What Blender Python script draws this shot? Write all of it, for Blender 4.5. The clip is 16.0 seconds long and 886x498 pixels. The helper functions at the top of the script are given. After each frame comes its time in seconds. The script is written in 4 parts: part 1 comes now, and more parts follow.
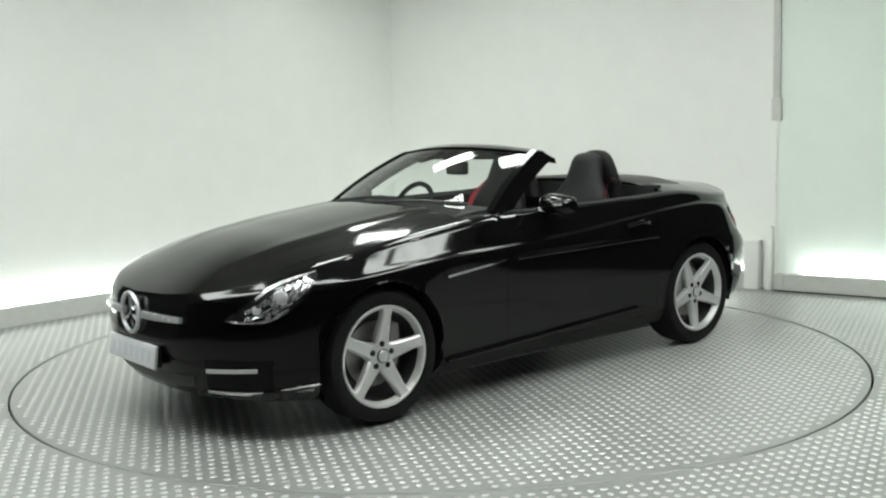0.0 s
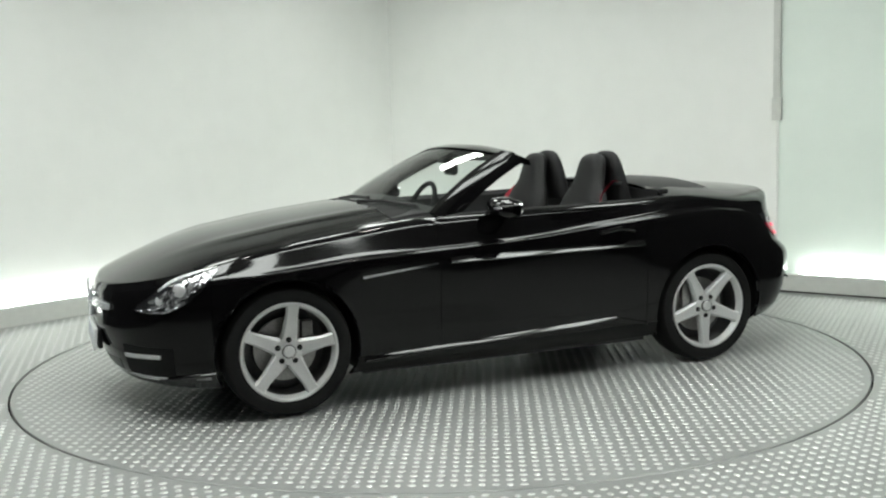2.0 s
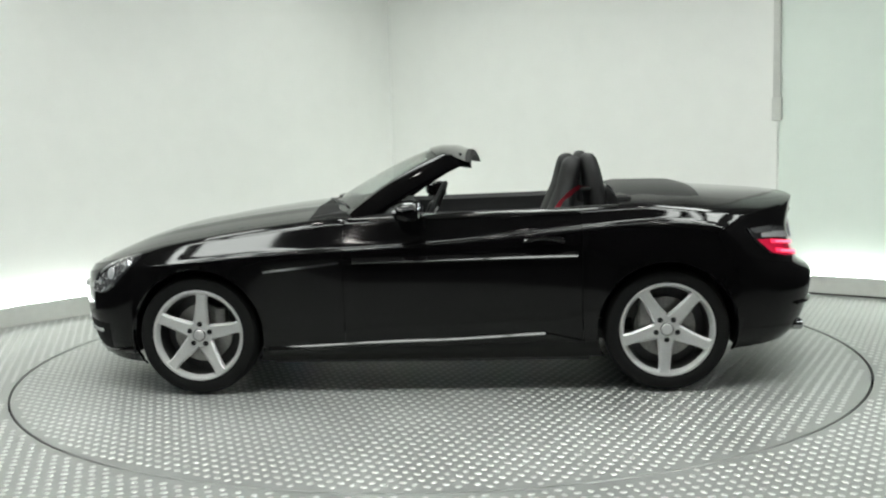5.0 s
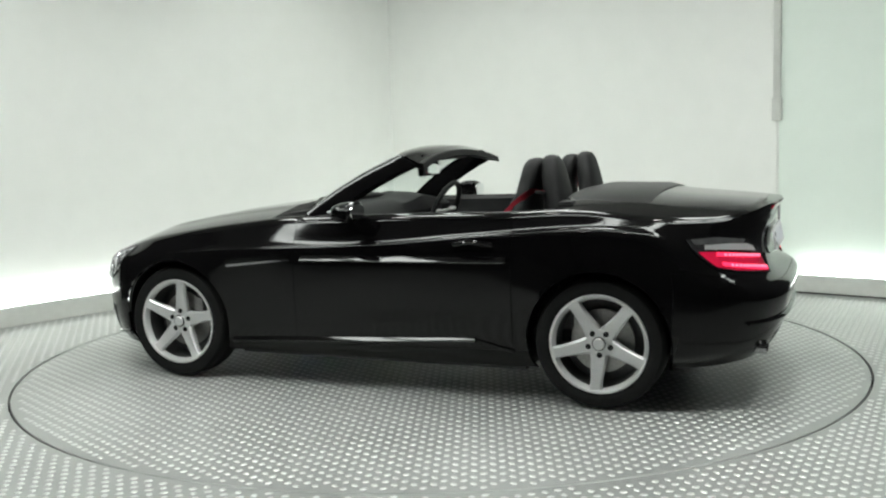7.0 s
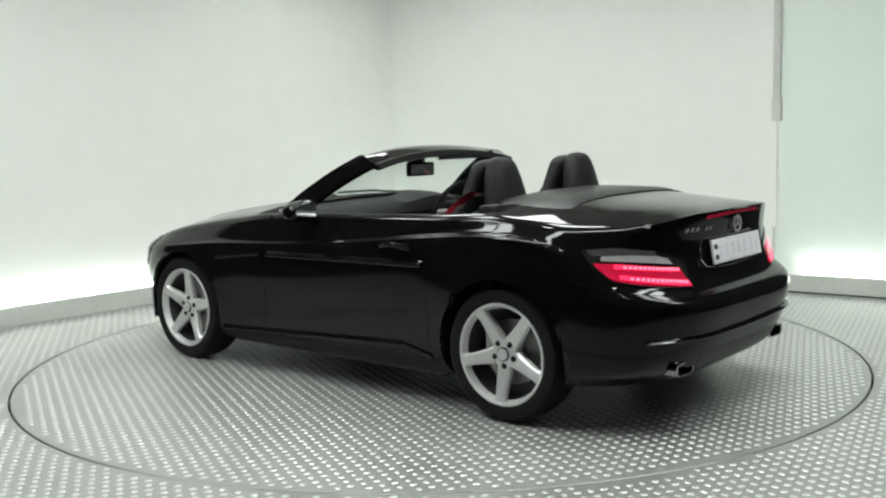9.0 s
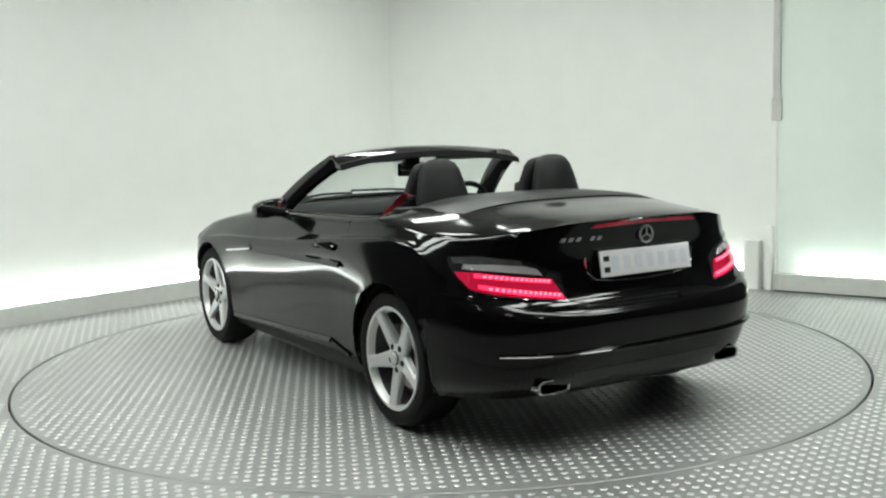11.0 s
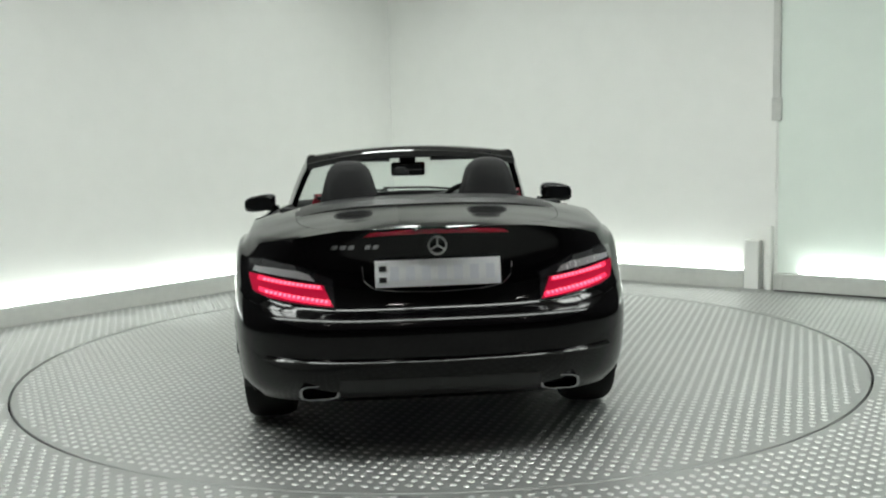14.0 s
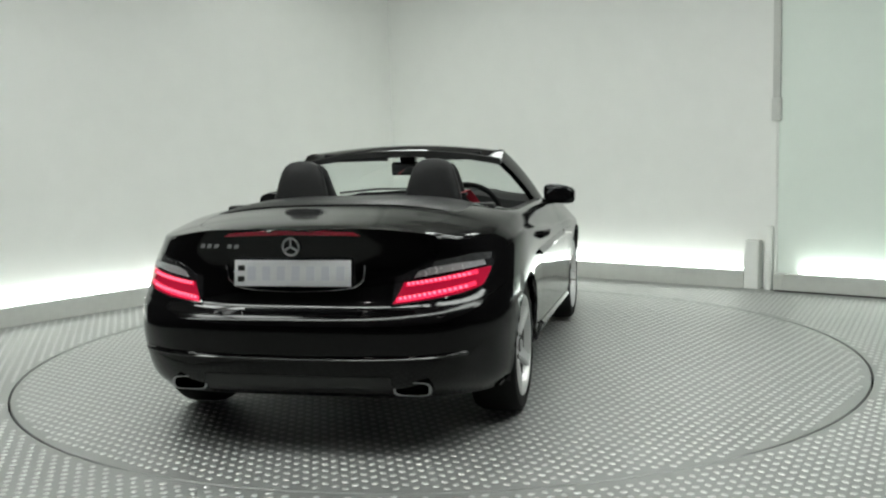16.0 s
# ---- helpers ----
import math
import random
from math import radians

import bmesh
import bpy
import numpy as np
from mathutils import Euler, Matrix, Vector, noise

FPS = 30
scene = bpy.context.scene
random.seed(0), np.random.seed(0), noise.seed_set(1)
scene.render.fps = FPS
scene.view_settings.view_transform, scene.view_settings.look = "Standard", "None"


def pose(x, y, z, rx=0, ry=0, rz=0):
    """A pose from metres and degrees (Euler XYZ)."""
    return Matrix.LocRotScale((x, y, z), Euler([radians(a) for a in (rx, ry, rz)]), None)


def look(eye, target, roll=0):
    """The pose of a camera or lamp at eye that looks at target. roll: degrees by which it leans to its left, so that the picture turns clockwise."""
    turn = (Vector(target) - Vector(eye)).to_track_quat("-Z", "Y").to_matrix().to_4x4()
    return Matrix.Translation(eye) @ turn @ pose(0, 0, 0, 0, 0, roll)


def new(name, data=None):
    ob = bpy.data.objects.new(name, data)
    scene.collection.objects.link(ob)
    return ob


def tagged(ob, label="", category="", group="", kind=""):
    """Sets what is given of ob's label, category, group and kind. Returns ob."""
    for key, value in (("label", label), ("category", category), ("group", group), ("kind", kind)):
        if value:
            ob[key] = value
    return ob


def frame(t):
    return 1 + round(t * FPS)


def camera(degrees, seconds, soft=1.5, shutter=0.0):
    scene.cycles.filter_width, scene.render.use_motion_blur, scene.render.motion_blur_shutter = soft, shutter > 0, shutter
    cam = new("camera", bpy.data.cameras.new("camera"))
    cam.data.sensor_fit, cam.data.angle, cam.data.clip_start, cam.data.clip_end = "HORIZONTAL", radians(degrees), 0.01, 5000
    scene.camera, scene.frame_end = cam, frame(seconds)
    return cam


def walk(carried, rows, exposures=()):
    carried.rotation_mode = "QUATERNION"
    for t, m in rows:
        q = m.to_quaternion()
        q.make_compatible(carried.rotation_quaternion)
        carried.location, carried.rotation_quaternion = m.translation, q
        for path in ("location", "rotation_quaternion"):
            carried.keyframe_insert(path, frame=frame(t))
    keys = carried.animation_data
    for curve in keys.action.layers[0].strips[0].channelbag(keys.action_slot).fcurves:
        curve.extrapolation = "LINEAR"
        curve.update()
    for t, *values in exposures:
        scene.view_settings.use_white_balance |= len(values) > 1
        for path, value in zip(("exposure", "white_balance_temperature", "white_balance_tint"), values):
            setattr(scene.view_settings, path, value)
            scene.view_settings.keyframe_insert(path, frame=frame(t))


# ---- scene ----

# ---------------------------------------------------------------- camera
cam = camera(48.23, 16.0, soft=2.2)
EYE = (0.0, -6.04, 1.3306)
PAN, TILT = 0.0054, 0.1143
AIM = (EYE[0] + math.sin(PAN) * math.cos(TILT), EYE[1] + math.cos(PAN) * math.cos(TILT), EYE[2] - math.sin(TILT))
STAND = look(EYE, AIM, -1.627)
walk(cam, [(0.0, STAND), (16.0, STAND)], exposures=[(0.0, -0.04), (4.0, 0.0), (9.0, 0.03), (11.5, -0.04), (14.5, -0.23), (16.0, -0.33)])

# turntable: angle of the car's nose in degrees, and where the car stands on the disc
TURN_START, TURN_RATE = 219.87, -8.955
CAR_OFF = (0.027, -0.158)
DISC_R = 2.459

# ---------------------------------------------------------------- world and lights
world = bpy.data.worlds.new("hall")
world.use_nodes = True
world.node_tree.nodes["Background"].inputs[0].default_value = (0.8, 0.9, 0.85, 1)
world.node_tree.nodes["Background"].inputs[1].default_value = 0.02
scene.world = world
PANEL_GLOW = 15.8
BATTEN_GLOW = 15.0
LED_GLOW = 16.0


# ---------------------------------------------------------------- materials
def material(name, color, rough=0.5, metal=0.0, coat=0.0, grain=0.0, scale=30.0, bump=0.0, spec=0.5, emit=None, power=0.0, alpha=1.0,
             trans=0.0, wear=0.0):
    m = bpy.data.materials.new(name)
    m.use_nodes = True
    nt = m.node_tree
    b = nt.nodes["Principled BSDF"]
    b.inputs["Base Color"].default_value = (*color, 1)
    b.inputs["Roughness"].default_value = rough
    b.inputs["Metallic"].default_value = metal
    b.inputs["Coat Weight"].default_value = coat
    b.inputs["Coat Roughness"].default_value = 0.045
    b.inputs["Coat IOR"].default_value = 1.43
    b.inputs["Specular IOR Level"].default_value = spec
    b.inputs["Transmission Weight"].default_value = trans
    if emit:
        b.inputs["Emission Color"].default_value = (*emit, 1)
        b.inputs["Emission Strength"].default_value = power
    if grain or bump or wear:
        tc = nt.nodes.new("ShaderNodeTexCoord")
        fine = nt.nodes.new("ShaderNodeTexNoise")
        fine.inputs["Scale"].default_value = scale
        fine.inputs["Detail"].default_value = 5
        big = nt.nodes.new("ShaderNodeTexNoise")
        big.inputs["Scale"].default_value = scale / 14
        big.inputs["Detail"].default_value = 3
        nt.links.new(tc.outputs["Object"], fine.inputs["Vector"])
        nt.links.new(tc.outputs["Object"], big.inputs["Vector"])
        add = nt.nodes.new("ShaderNodeMath")
        add.operation = "ADD"
        nt.links.new(fine.outputs["Fac"], add.inputs[0])
        nt.links.new(big.outputs["Fac"], add.inputs[1])
        if grain:
            ramp = nt.nodes.new("ShaderNodeMapRange")
            ramp.inputs["From Min"].default_value, ramp.inputs["From Max"].default_value = 0.7, 1.3
            ramp.inputs["To Min"].default_value, ramp.inputs["To Max"].default_value = 1 - grain, 1 + grain
            nt.links.new(add.outputs[0], ramp.inputs["Value"])
            mul = nt.nodes.new("ShaderNodeVectorMath")
            mul.operation = "SCALE"
            mul.inputs[0].default_value = color
            nt.links.new(ramp.outputs[0], mul.inputs["Scale"])
            nt.links.new(mul.outputs[0], b.inputs["Base Color"])
        if wear:
            rr = nt.nodes.new("ShaderNodeMapRange")
            rr.inputs["From Min"].default_value, rr.inputs["From Max"].default_value = 0.7, 1.3
            rr.inputs["To Min"].default_value, rr.inputs["To Max"].default_value = max(rough - wear, 0.02), rough + wear
            nt.links.new(add.outputs[0], rr.inputs["Value"])
            nt.links.new(rr.outputs[0], b.inputs["Roughness"])
        if bump:
            bp = nt.nodes.new("ShaderNodeBump")
            bp.inputs["Strength"].default_value = bump
            bp.inputs["Distance"].default_value = 0.002
            nt.links.new(fine.outputs["Fac"], bp.inputs["Height"])
            nt.links.new(bp.outputs[0], b.inputs["Normal"])
    return m


WALL = material("white_wall_paint", (0.79, 0.80, 0.77), 0.55, grain=0.02, scale=5, bump=0.015)
WALLGREEN = material("pale_green_wall_paint", (0.74, 0.81, 0.75), 0.55, grain=0.02, scale=5, bump=0.015)
PLINTH = material("pale_grey_plinth_paint", (0.55, 0.56, 0.53), 0.45, grain=0.05, scale=20, bump=0.05)
CEIL = material("grey_ceiling_paint", (0.30, 0.30, 0.29), 0.7, grain=0.03, scale=8)
DARK = material("dark_unseen_wall", (0.012, 0.012, 0.013), 0.9, grain=0.3, scale=12, bump=0.3)
CARPET = material("dark_unseen_floor", (0.018, 0.018, 0.019), 0.95, grain=0.3, scale=60, bump=0.4)
# plate coloured darker and studs paler, for the light their slopes catch
PLATE = material("tread_plate_alloy", (0.335, 0.344, 0.331), 0.42, metal=0.45, grain=0.10, scale=18, bump=0.05, wear=0.10)
STUD = material("worn_lit_alloy_stud", (0.58, 0.59, 0.575), 0.38, metal=0.4, grain=0.08, scale=60, wear=0.08)
GAP = material("black_gap", (0.01, 0.01, 0.01), 0.8)
LED = material("led_strip_light", (0.9, 0.9, 0.9), 0.5, emit=(0.92, 1.0, 0.95), power=LED_GLOW)
PANEL = material("ceiling_panel_light", (0.9, 0.9, 0.9), 0.5, emit=(0.945, 1.0, 0.955), power=PANEL_GLOW)
BATTEN = material("linear_light_diffuser", (0.9, 0.9, 0.9), 0.5, emit=(0.945, 1.0, 0.955), power=BATTEN_GLOW)
SPOT = material("downlight_lens", (0.9, 0.9, 0.9), 0.5, emit=(1.0, 0.97, 0.92), power=55.0)
PAINT = material("black_car_paint", (0.0035, 0.0033, 0.0036), 0.30, coat=1.0, spec=0.0, grain=0.15, scale=400)
PAINT.node_tree.nodes["Principled BSDF"].inputs["Coat Roughness"].default_value = 0.075
PAINTLOW = material("black_bumper_paint", (0.0035, 0.0033, 0.0036), 0.34, coat=1.0, spec=0.0, grain=0.15, scale=400)
PAINTLOW.node_tree.nodes["Principled BSDF"].inputs["Coat Roughness"].default_value = 0.11
PAINTLOW.node_tree.nodes["Principled BSDF"].inputs["Coat IOR"].default_value = 1.36
SILL = material("satin_black_sill", (0.006, 0.006, 0.006), 0.5, spec=0.25, grain=0.2, scale=120)
PLASTIC = material("black_plastic", (0.012, 0.012, 0.012), 0.42, grain=0.2, scale=200, bump=0.1)
GLOSSBLACK = material("gloss_black_plastic", (0.006, 0.006, 0.006), 0.12)
RUBBER = material("tyre_rubber", (0.008, 0.008, 0.008), 0.78, spec=0.25, grain=0.25, scale=80, bump=0.25)
ALLOY = material("silver_alloy", (0.68, 0.68, 0.68), 0.38, metal=0.4, grain=0.05, scale=90, wear=0.06)
ALLOYDARK = material("mottled_dark_alloy", (0.10, 0.10, 0.10), 0.5, metal=0.6, grain=0.2, scale=60)
STEEL = material("brake_steel", (0.42, 0.41, 0.40), 0.4, metal=0.8, grain=0.2, scale=70)
CHROME = material("chrome", (0.80, 0.80, 0.81), 0.10, metal=1.0, wear=0.03, scale=50)
PIPE = material("dull_chrome", (0.42, 0.42, 0.43), 0.16, metal=1.0, wear=0.05, scale=50)
LEATHER = material("black_leather", (0.008, 0.008, 0.0085), 0.55, spec=0.25, grain=0.25, scale=120, bump=0.3)
REDBELT = material("red_belt_webbing", (0.34, 0.012, 0.03), 0.6, grain=0.15, scale=300, bump=0.3)
REDFILL = material("glowing_red_lens", (0.35, 0.01, 0.03), 0.12, coat=1.0, emit=(1.0, 0.012, 0.085), power=0.30)
REDGLOW = material("lit_red_led", (0.6, 0.02, 0.05), 0.3, emit=(1.0, 0.03, 0.11), power=1.45)
REDBRIGHT = material("bright_red_led", (0.7, 0.2, 0.25), 0.3, emit=(1.0, 0.16, 0.26), power=1.9)
REDDARK = material("unlit_red_lens", (0.55, 0.012, 0.04), 0.12, coat=1.0)
CLEARLENS = material("clear_lamp_lens", (0.74, 0.74, 0.76), 0.16, metal=0.35, grain=0.25, scale=28, bump=0.12)
SMOKE = material("smoked_lamp_band", (0.13, 0.13, 0.135), 0.2, metal=0.5, coat=1.0, grain=0.3, scale=30)
LAMPDARK = material("smoked_lamp_housing", (0.03, 0.03, 0.033), 0.12, metal=0.3, coat=1.0)
PLATEWHITE = material("number_plate_white", (0.93, 0.94, 0.96), 0.4, grain=0.03, scale=40)
PLATEBAR = material("number_plate_print", (0.83, 0.845, 0.90), 0.5)
FACET = material("cut_lamp_reflector", (0.62, 0.62, 0.64), 0.22, metal=0.85, grain=0.2, scale=60)
SATIN = material("satin_chrome", (0.74, 0.74, 0.75), 0.24, metal=0.5, wear=0.05, scale=60)
HEADLINING = material("matt_black_lining", (0.010, 0.010, 0.010), 0.7, spec=0.15, grain=0.2, scale=150, bump=0.1)
MIRROR = material("mirror_glass", (0.85, 0.87, 0.87), 0.02, metal=1.0)
CLOTHDARK = material("dark_roof_cover", (0.010, 0.010, 0.010), 0.38, spec=0.3, coat=0.0, grain=0.2, scale=150, bump=0.15)


def glass_material():
    m = bpy.data.materials.new("clear_windscreen_glass")
    m.use_nodes = True
    nt = m.node_tree
    nt.nodes.clear()
    out = nt.nodes.new("ShaderNodeOutputMaterial")
    mix = nt.nodes.new("ShaderNodeMixShader")
    clear = nt.nodes.new("ShaderNodeBsdfTransparent")
    clear.inputs[0].default_value = (0.86, 0.91, 0.89, 1)
    gloss = nt.nodes.new("ShaderNodeBsdfGlossy")
    gloss.inputs["Roughness"].default_value = 0.02
    lay = nt.nodes.new("ShaderNodeLayerWeight")
    lay.inputs["Blend"].default_value = 0.5
    rise = nt.nodes.new("ShaderNodeMath")
    rise.operation = "POWER"
    rise.inputs[1].default_value = 4.0
    nt.links.new(lay.outputs["Facing"], rise.inputs[0])
    lift = nt.nodes.new("ShaderNodeMath")
    lift.operation = "MULTIPLY_ADD"
    lift.inputs[1].default_value, lift.inputs[2].default_value = 0.85, 0.06
    nt.links.new(rise.outputs[0], lift.inputs[0])
    nt.links.new(lift.outputs[0], mix.inputs[0])
    nt.links.new(clear.outputs[0], mix.inputs[1])
    nt.links.new(gloss.outputs[0], mix.inputs[2])
    nt.links.new(mix.outputs[0], out.inputs[0])
    return m


GLASS = glass_material()


# ---------------------------------------------------------------- mesh helpers
def mesh_object(name, verts, faces, mat, parent=None, label="", smooth=False):
    me = bpy.data.meshes.new(name)
    me.from_pydata([tuple(map(float, v)) for v in verts], [], [tuple(map(int, f)) for f in faces])
    me.materials.append(mat)
    if smooth:
        me.shade_smooth()
    me.update()
    ob = new(name, me)
    if parent is not None:
        ob.parent = parent
    if label:
        tagged(ob, label)
    return ob


def part(name, bm, mat, parent=None, label="", smooth=True, flip=True):
    if flip:
        bmesh.ops.recalc_face_normals(bm, faces=bm.faces)
    for f in bm.faces:
        f.smooth = smooth
    if smooth:
        for e in bm.edges:
            if len(e.link_faces) == 2 and e.calc_face_angle(0) > 0.7:
                e.smooth = False
    me = bpy.data.meshes.new(name)
    bm.to_mesh(me)
    bm.free()
    me.materials.append(mat)
    ob = new(name, me)
    if parent is not None:
        ob.parent = parent
    if label:
        tagged(ob, label)
    return ob


def box_bm(cx, cy, cz, sx, sy, sz, bevel=0.0, rot=None, bm=None, seg=2):
    bm = bm or bmesh.new()
    m = Matrix.Translation((cx, cy, cz)) @ (rot.to_4x4() if rot else Matrix()) @ Matrix.Diagonal((sx, sy, sz, 1))
    made = bmesh.ops.create_cube(bm, size=1, matrix=m)
    if bevel:
        es = list({e for v in made["verts"] for e in v.link_edges})
        bmesh.ops.bevel(bm, geom=es, offset=bevel, segments=seg, affect="EDGES", profile=0.6)
    return bm


def tube_bm(points, radius, sides=8, closed=False, bm=None, flat=1.0):
    """A round bar along points; radius may be one number or one for each point."""
    bm = bm or bmesh.new()
    pts = [Vector(p) for p in points]
    n = len(pts)
    rads = radius if isinstance(radius, (list, tuple)) else [radius] * n
    rings = []
    for i, p in enumerate(pts):
        a = pts[(i - 1) % n] if (closed or i > 0) else p
        b = pts[(i + 1) % n] if (closed or i < n - 1) else p
        d = (b - a).normalized()
        ref = Vector((0, 0, 1)) if abs(d.z) < 0.9 else Vector((1, 0, 0))
        s = d.cross(ref).normalized()
        u = s.cross(d)
        rings.append([bm.verts.new(p + rads[i] * (math.cos(k * 2 * math.pi / sides) * s + flat * math.sin(k * 2 * math.pi / sides) * u))
                      for k in range(sides)])
    for i in range(n if closed else n - 1):
        r0, r1 = rings[i], rings[(i + 1) % n]
        for k in range(sides):
            bm.faces.new((r0[k], r0[(k + 1) % sides], r1[(k + 1) % sides], r1[k]))
    if not closed:
        bm.faces.new(rings[0][::-1])
        bm.faces.new(rings[-1])
    return bm


def lathe_bm(profile, sides=48, bm=None, center=(0, 0, 0), closed=False):
    """profile of (radius, y) turned round the y axis."""
    bm = bm or bmesh.new()
    rings = []
    for r, y in profile:
        rings.append([bm.verts.new((center[0] + r * math.cos(k * 2 * math.pi / sides), center[1] + y,
                                    center[2] + r * math.sin(k * 2 * math.pi / sides))) for k in range(sides)])
    n = len(rings)
    for i in range(n if closed else n - 1):
        r0, r1 = rings[i], rings[(i + 1) % n]
        for k in range(sides):
            bm.faces.new((r0[k], r0[(k + 1) % sides], r1[(k + 1) % sides], r1[k]))
    return bm


def pchip(table, x):
    """Smooth curve without overshoot through (x, value) pairs."""
    t = sorted(table)
    xs = np.array([a for a, _ in t], float)
    ys = np.array([b for _, b in t], float)
    x = np.clip(np.asarray(x, float), xs[0], xs[-1])
    if len(xs) == 1:
        return np.full_like(x, ys[0])
    h = np.diff(xs)
    d = np.diff(ys) / h
    m = np.zeros(len(xs))
    m[0], m[-1] = d[0], d[-1]
    for i in range(1, len(xs) - 1):
        if d[i - 1] * d[i] > 0:
            w1, w2 = 2 * h[i] + h[i - 1], h[i] + 2 * h[i - 1]
            m[i] = (w1 + w2) / (w1 / d[i - 1] + w2 / d[i])
    k = np.clip(np.searchsorted(xs, x) - 1, 0, len(xs) - 2)
    s = (x - xs[k]) / h[k]
    return ((1 + 2 * s) * (1 - s) ** 2 * ys[k] + s * (1 - s) ** 2 * h[k] * m[k] + s * s * (3 - 2 * s) * ys[k + 1] + s * s * (s - 1) * h[k] * m[k + 1])


# ---------------------------------------------------------------- the room
CORNER = Vector((-0.43, 4.29, 0))
DIR_L = Vector((-1, -1.0877, 0)).normalized()
DIR_R = Vector((1, -0.7541, 0)).normalized()
NORM_L = Vector((1.0877, -1, 0)).normalized()
NORM_R = Vector((-0.7541, -1, 0)).normalized()
HEIGHT = 3.3
LEN_L, LEN_R = 4.9, 5.2


def along(d, n, a, depth, z):
    return CORNER + d * a + n * depth + Vector((0, 0, z))


def slab(name, d, n, a0, a1, d0, d1, z0, z1, mat, bevel=0.0, parent=None, label=""):
    """A block along a wall: from a0 to a1 along it, d0 to d1 in front of it."""
    bm = bmesh.new()
    vs = [bm.verts.new(along(d, n, a, dd, z)) for z in (z0, z1) for a, dd in ((a0, d0), (a1, d0), (a1, d1), (a0, d1))]
    for f in ((0, 1, 2, 3), (4, 5, 6, 7), (0, 1, 5, 4), (1, 2, 6, 5), (2, 3, 7, 6), (3, 0, 4, 7)):
        bm.faces.new([vs[i] for i in f])
    if bevel:
        bmesh.ops.bevel(bm, geom=bm.edges[:], offset=bevel, segments=2, affect="EDGES")
    return part(name, bm, mat, parent, label, smooth=False)


def build_room():
    # distances along the right wall of the pilaster and the joint
    post0, post1 = 3.70, 3.945
    pl = 0.10
    w = slab("wall_west", DIR_L, NORM_L, -0.25, LEN_L, -0.25, -pl, -0.1, HEIGHT, WALL)
    tagged(w, "smooth white painted booth wall washed by a light strip", "wall", kind="structure")
    w = slab("wall_east", DIR_R, NORM_R, -0.30, post1, -0.25, -pl, -0.1, HEIGHT, WALL)
    tagged(w, "smooth white painted booth wall washed by a light strip", "wall", kind="structure")
    w = slab("wall_east_panel", DIR_R, NORM_R, post1 + 0.015, LEN_R, -0.25, -0.07, -0.1, HEIGHT, WALLGREEN)
    tagged(w, "pale green-white booth wall panel standing slightly forward", "wall", kind="structure")
    # plinths with light strips on top, set back behind the lip
    for nm, d, n, a0, a1, f0, f1 in (("plinth_west", DIR_L, NORM_L, -0.12, LEN_L, -pl, 0.0),
                                     ("plinth_east", DIR_R, NORM_R, 0.02, post0, -pl, 0.0),
                                     ("plinth_east_panel", DIR_R, NORM_R, post1 + 0.09, LEN_R, -0.07, 0.03)):
        p = slab(nm, d, n, a0, a1, f0 + 0.002, f1, -0.05, 0.14, PLINTH, 0.004)
        tagged(p, "low pale grey plinth running along the wall foot", "plinth", kind="structure")
    for d, n, a0, a1, f0 in ((DIR_L, NORM_L, 0.03, 2.98, -pl), (DIR_L, NORM_L, 3.0, LEN_L - 0.05, -pl),
                             (DIR_R, NORM_R, 0.10, post0 - 0.02, -pl), (DIR_R, NORM_R, post1 + 0.20, LEN_R - 0.05, -0.07)):
        s = new("light_strip")
        s.location = along(d, n, a0, f0, 0.14)
        tagged(s, "glowing white light strip lying on the plinth against the wall", "light strip", "light strips along the wall foot")
        ch = slab("channel", d, n, a0, a1, f0 + 0.012, f0 + 0.078, 0.141, 0.149, PLINTH, parent=s)
        df = slab("diffuser", d, n, a0 + 0.01, a1 - 0.01, f0 + 0.018, f0 + 0.072, 0.150, 0.162, LED, parent=s)
        for o in (ch, df):
            o.matrix_parent_inverse = Matrix.Translation(s.location).inverted()
    # flush strip between the two wall faces, with a low post at the plinth's end
    p = slab("wall_strip", DIR_R, NORM_R, post1 - 0.05, post1 + 0.0148, -pl + 0.002, -0.078, -0.05, HEIGHT - 0.01, WALL, 0.004)
    tagged(p, "white painted joint strip between two wall panels", "wall", kind="structure")
    p = slab("low_post", DIR_R, NORM_R, post0 + 0.004, post0 + 0.125, -pl + 0.002, 0.0, -0.05, 0.40, WALL, 0.006)
    tagged(p, "low white boxed end of the wall plinth", "plinth", kind="structure")
    # the post's bright lit edge, put into the shape as a separate slim upright
    p = slab("post_lit_edge", DIR_R, NORM_R, post0 + 0.17, post0 + 0.225, -pl + 0.026, -0.01, -0.05, 0.52, WALL, 0.006)
    tagged(p, "slim white upright standing in for the lit edge of the low post", "plinth", kind="structure")
    # shadow line at the plinth foot, painted in as a thin black strip
    p = slab("plinth_shade_strip", DIR_R, NORM_R, post1 + 0.02, LEN_R, 0.0305, 0.036, 0.0, 0.011, GAP)
    tagged(p, "thin black strip standing in for the shadow line along the plinth foot", "plinth", kind="structure")
    # upright cable trunking that ends in a small box
    base = along(DIR_R, NORM_R, post1 + 0.003, -0.055, 0.0)
    c = new("wall_conduit")
    c.location = base
    tagged(c, "grey vertical cable trunking ending in a small box", "conduit")
    rot = Matrix.Rotation(math.atan2(DIR_R.y, DIR_R.x), 3, "Z")
    part("lower_pipe", tube_bm([(0, 0, 0.0), (0, 0, 1.38)], 0.007, 12), WALL, c)
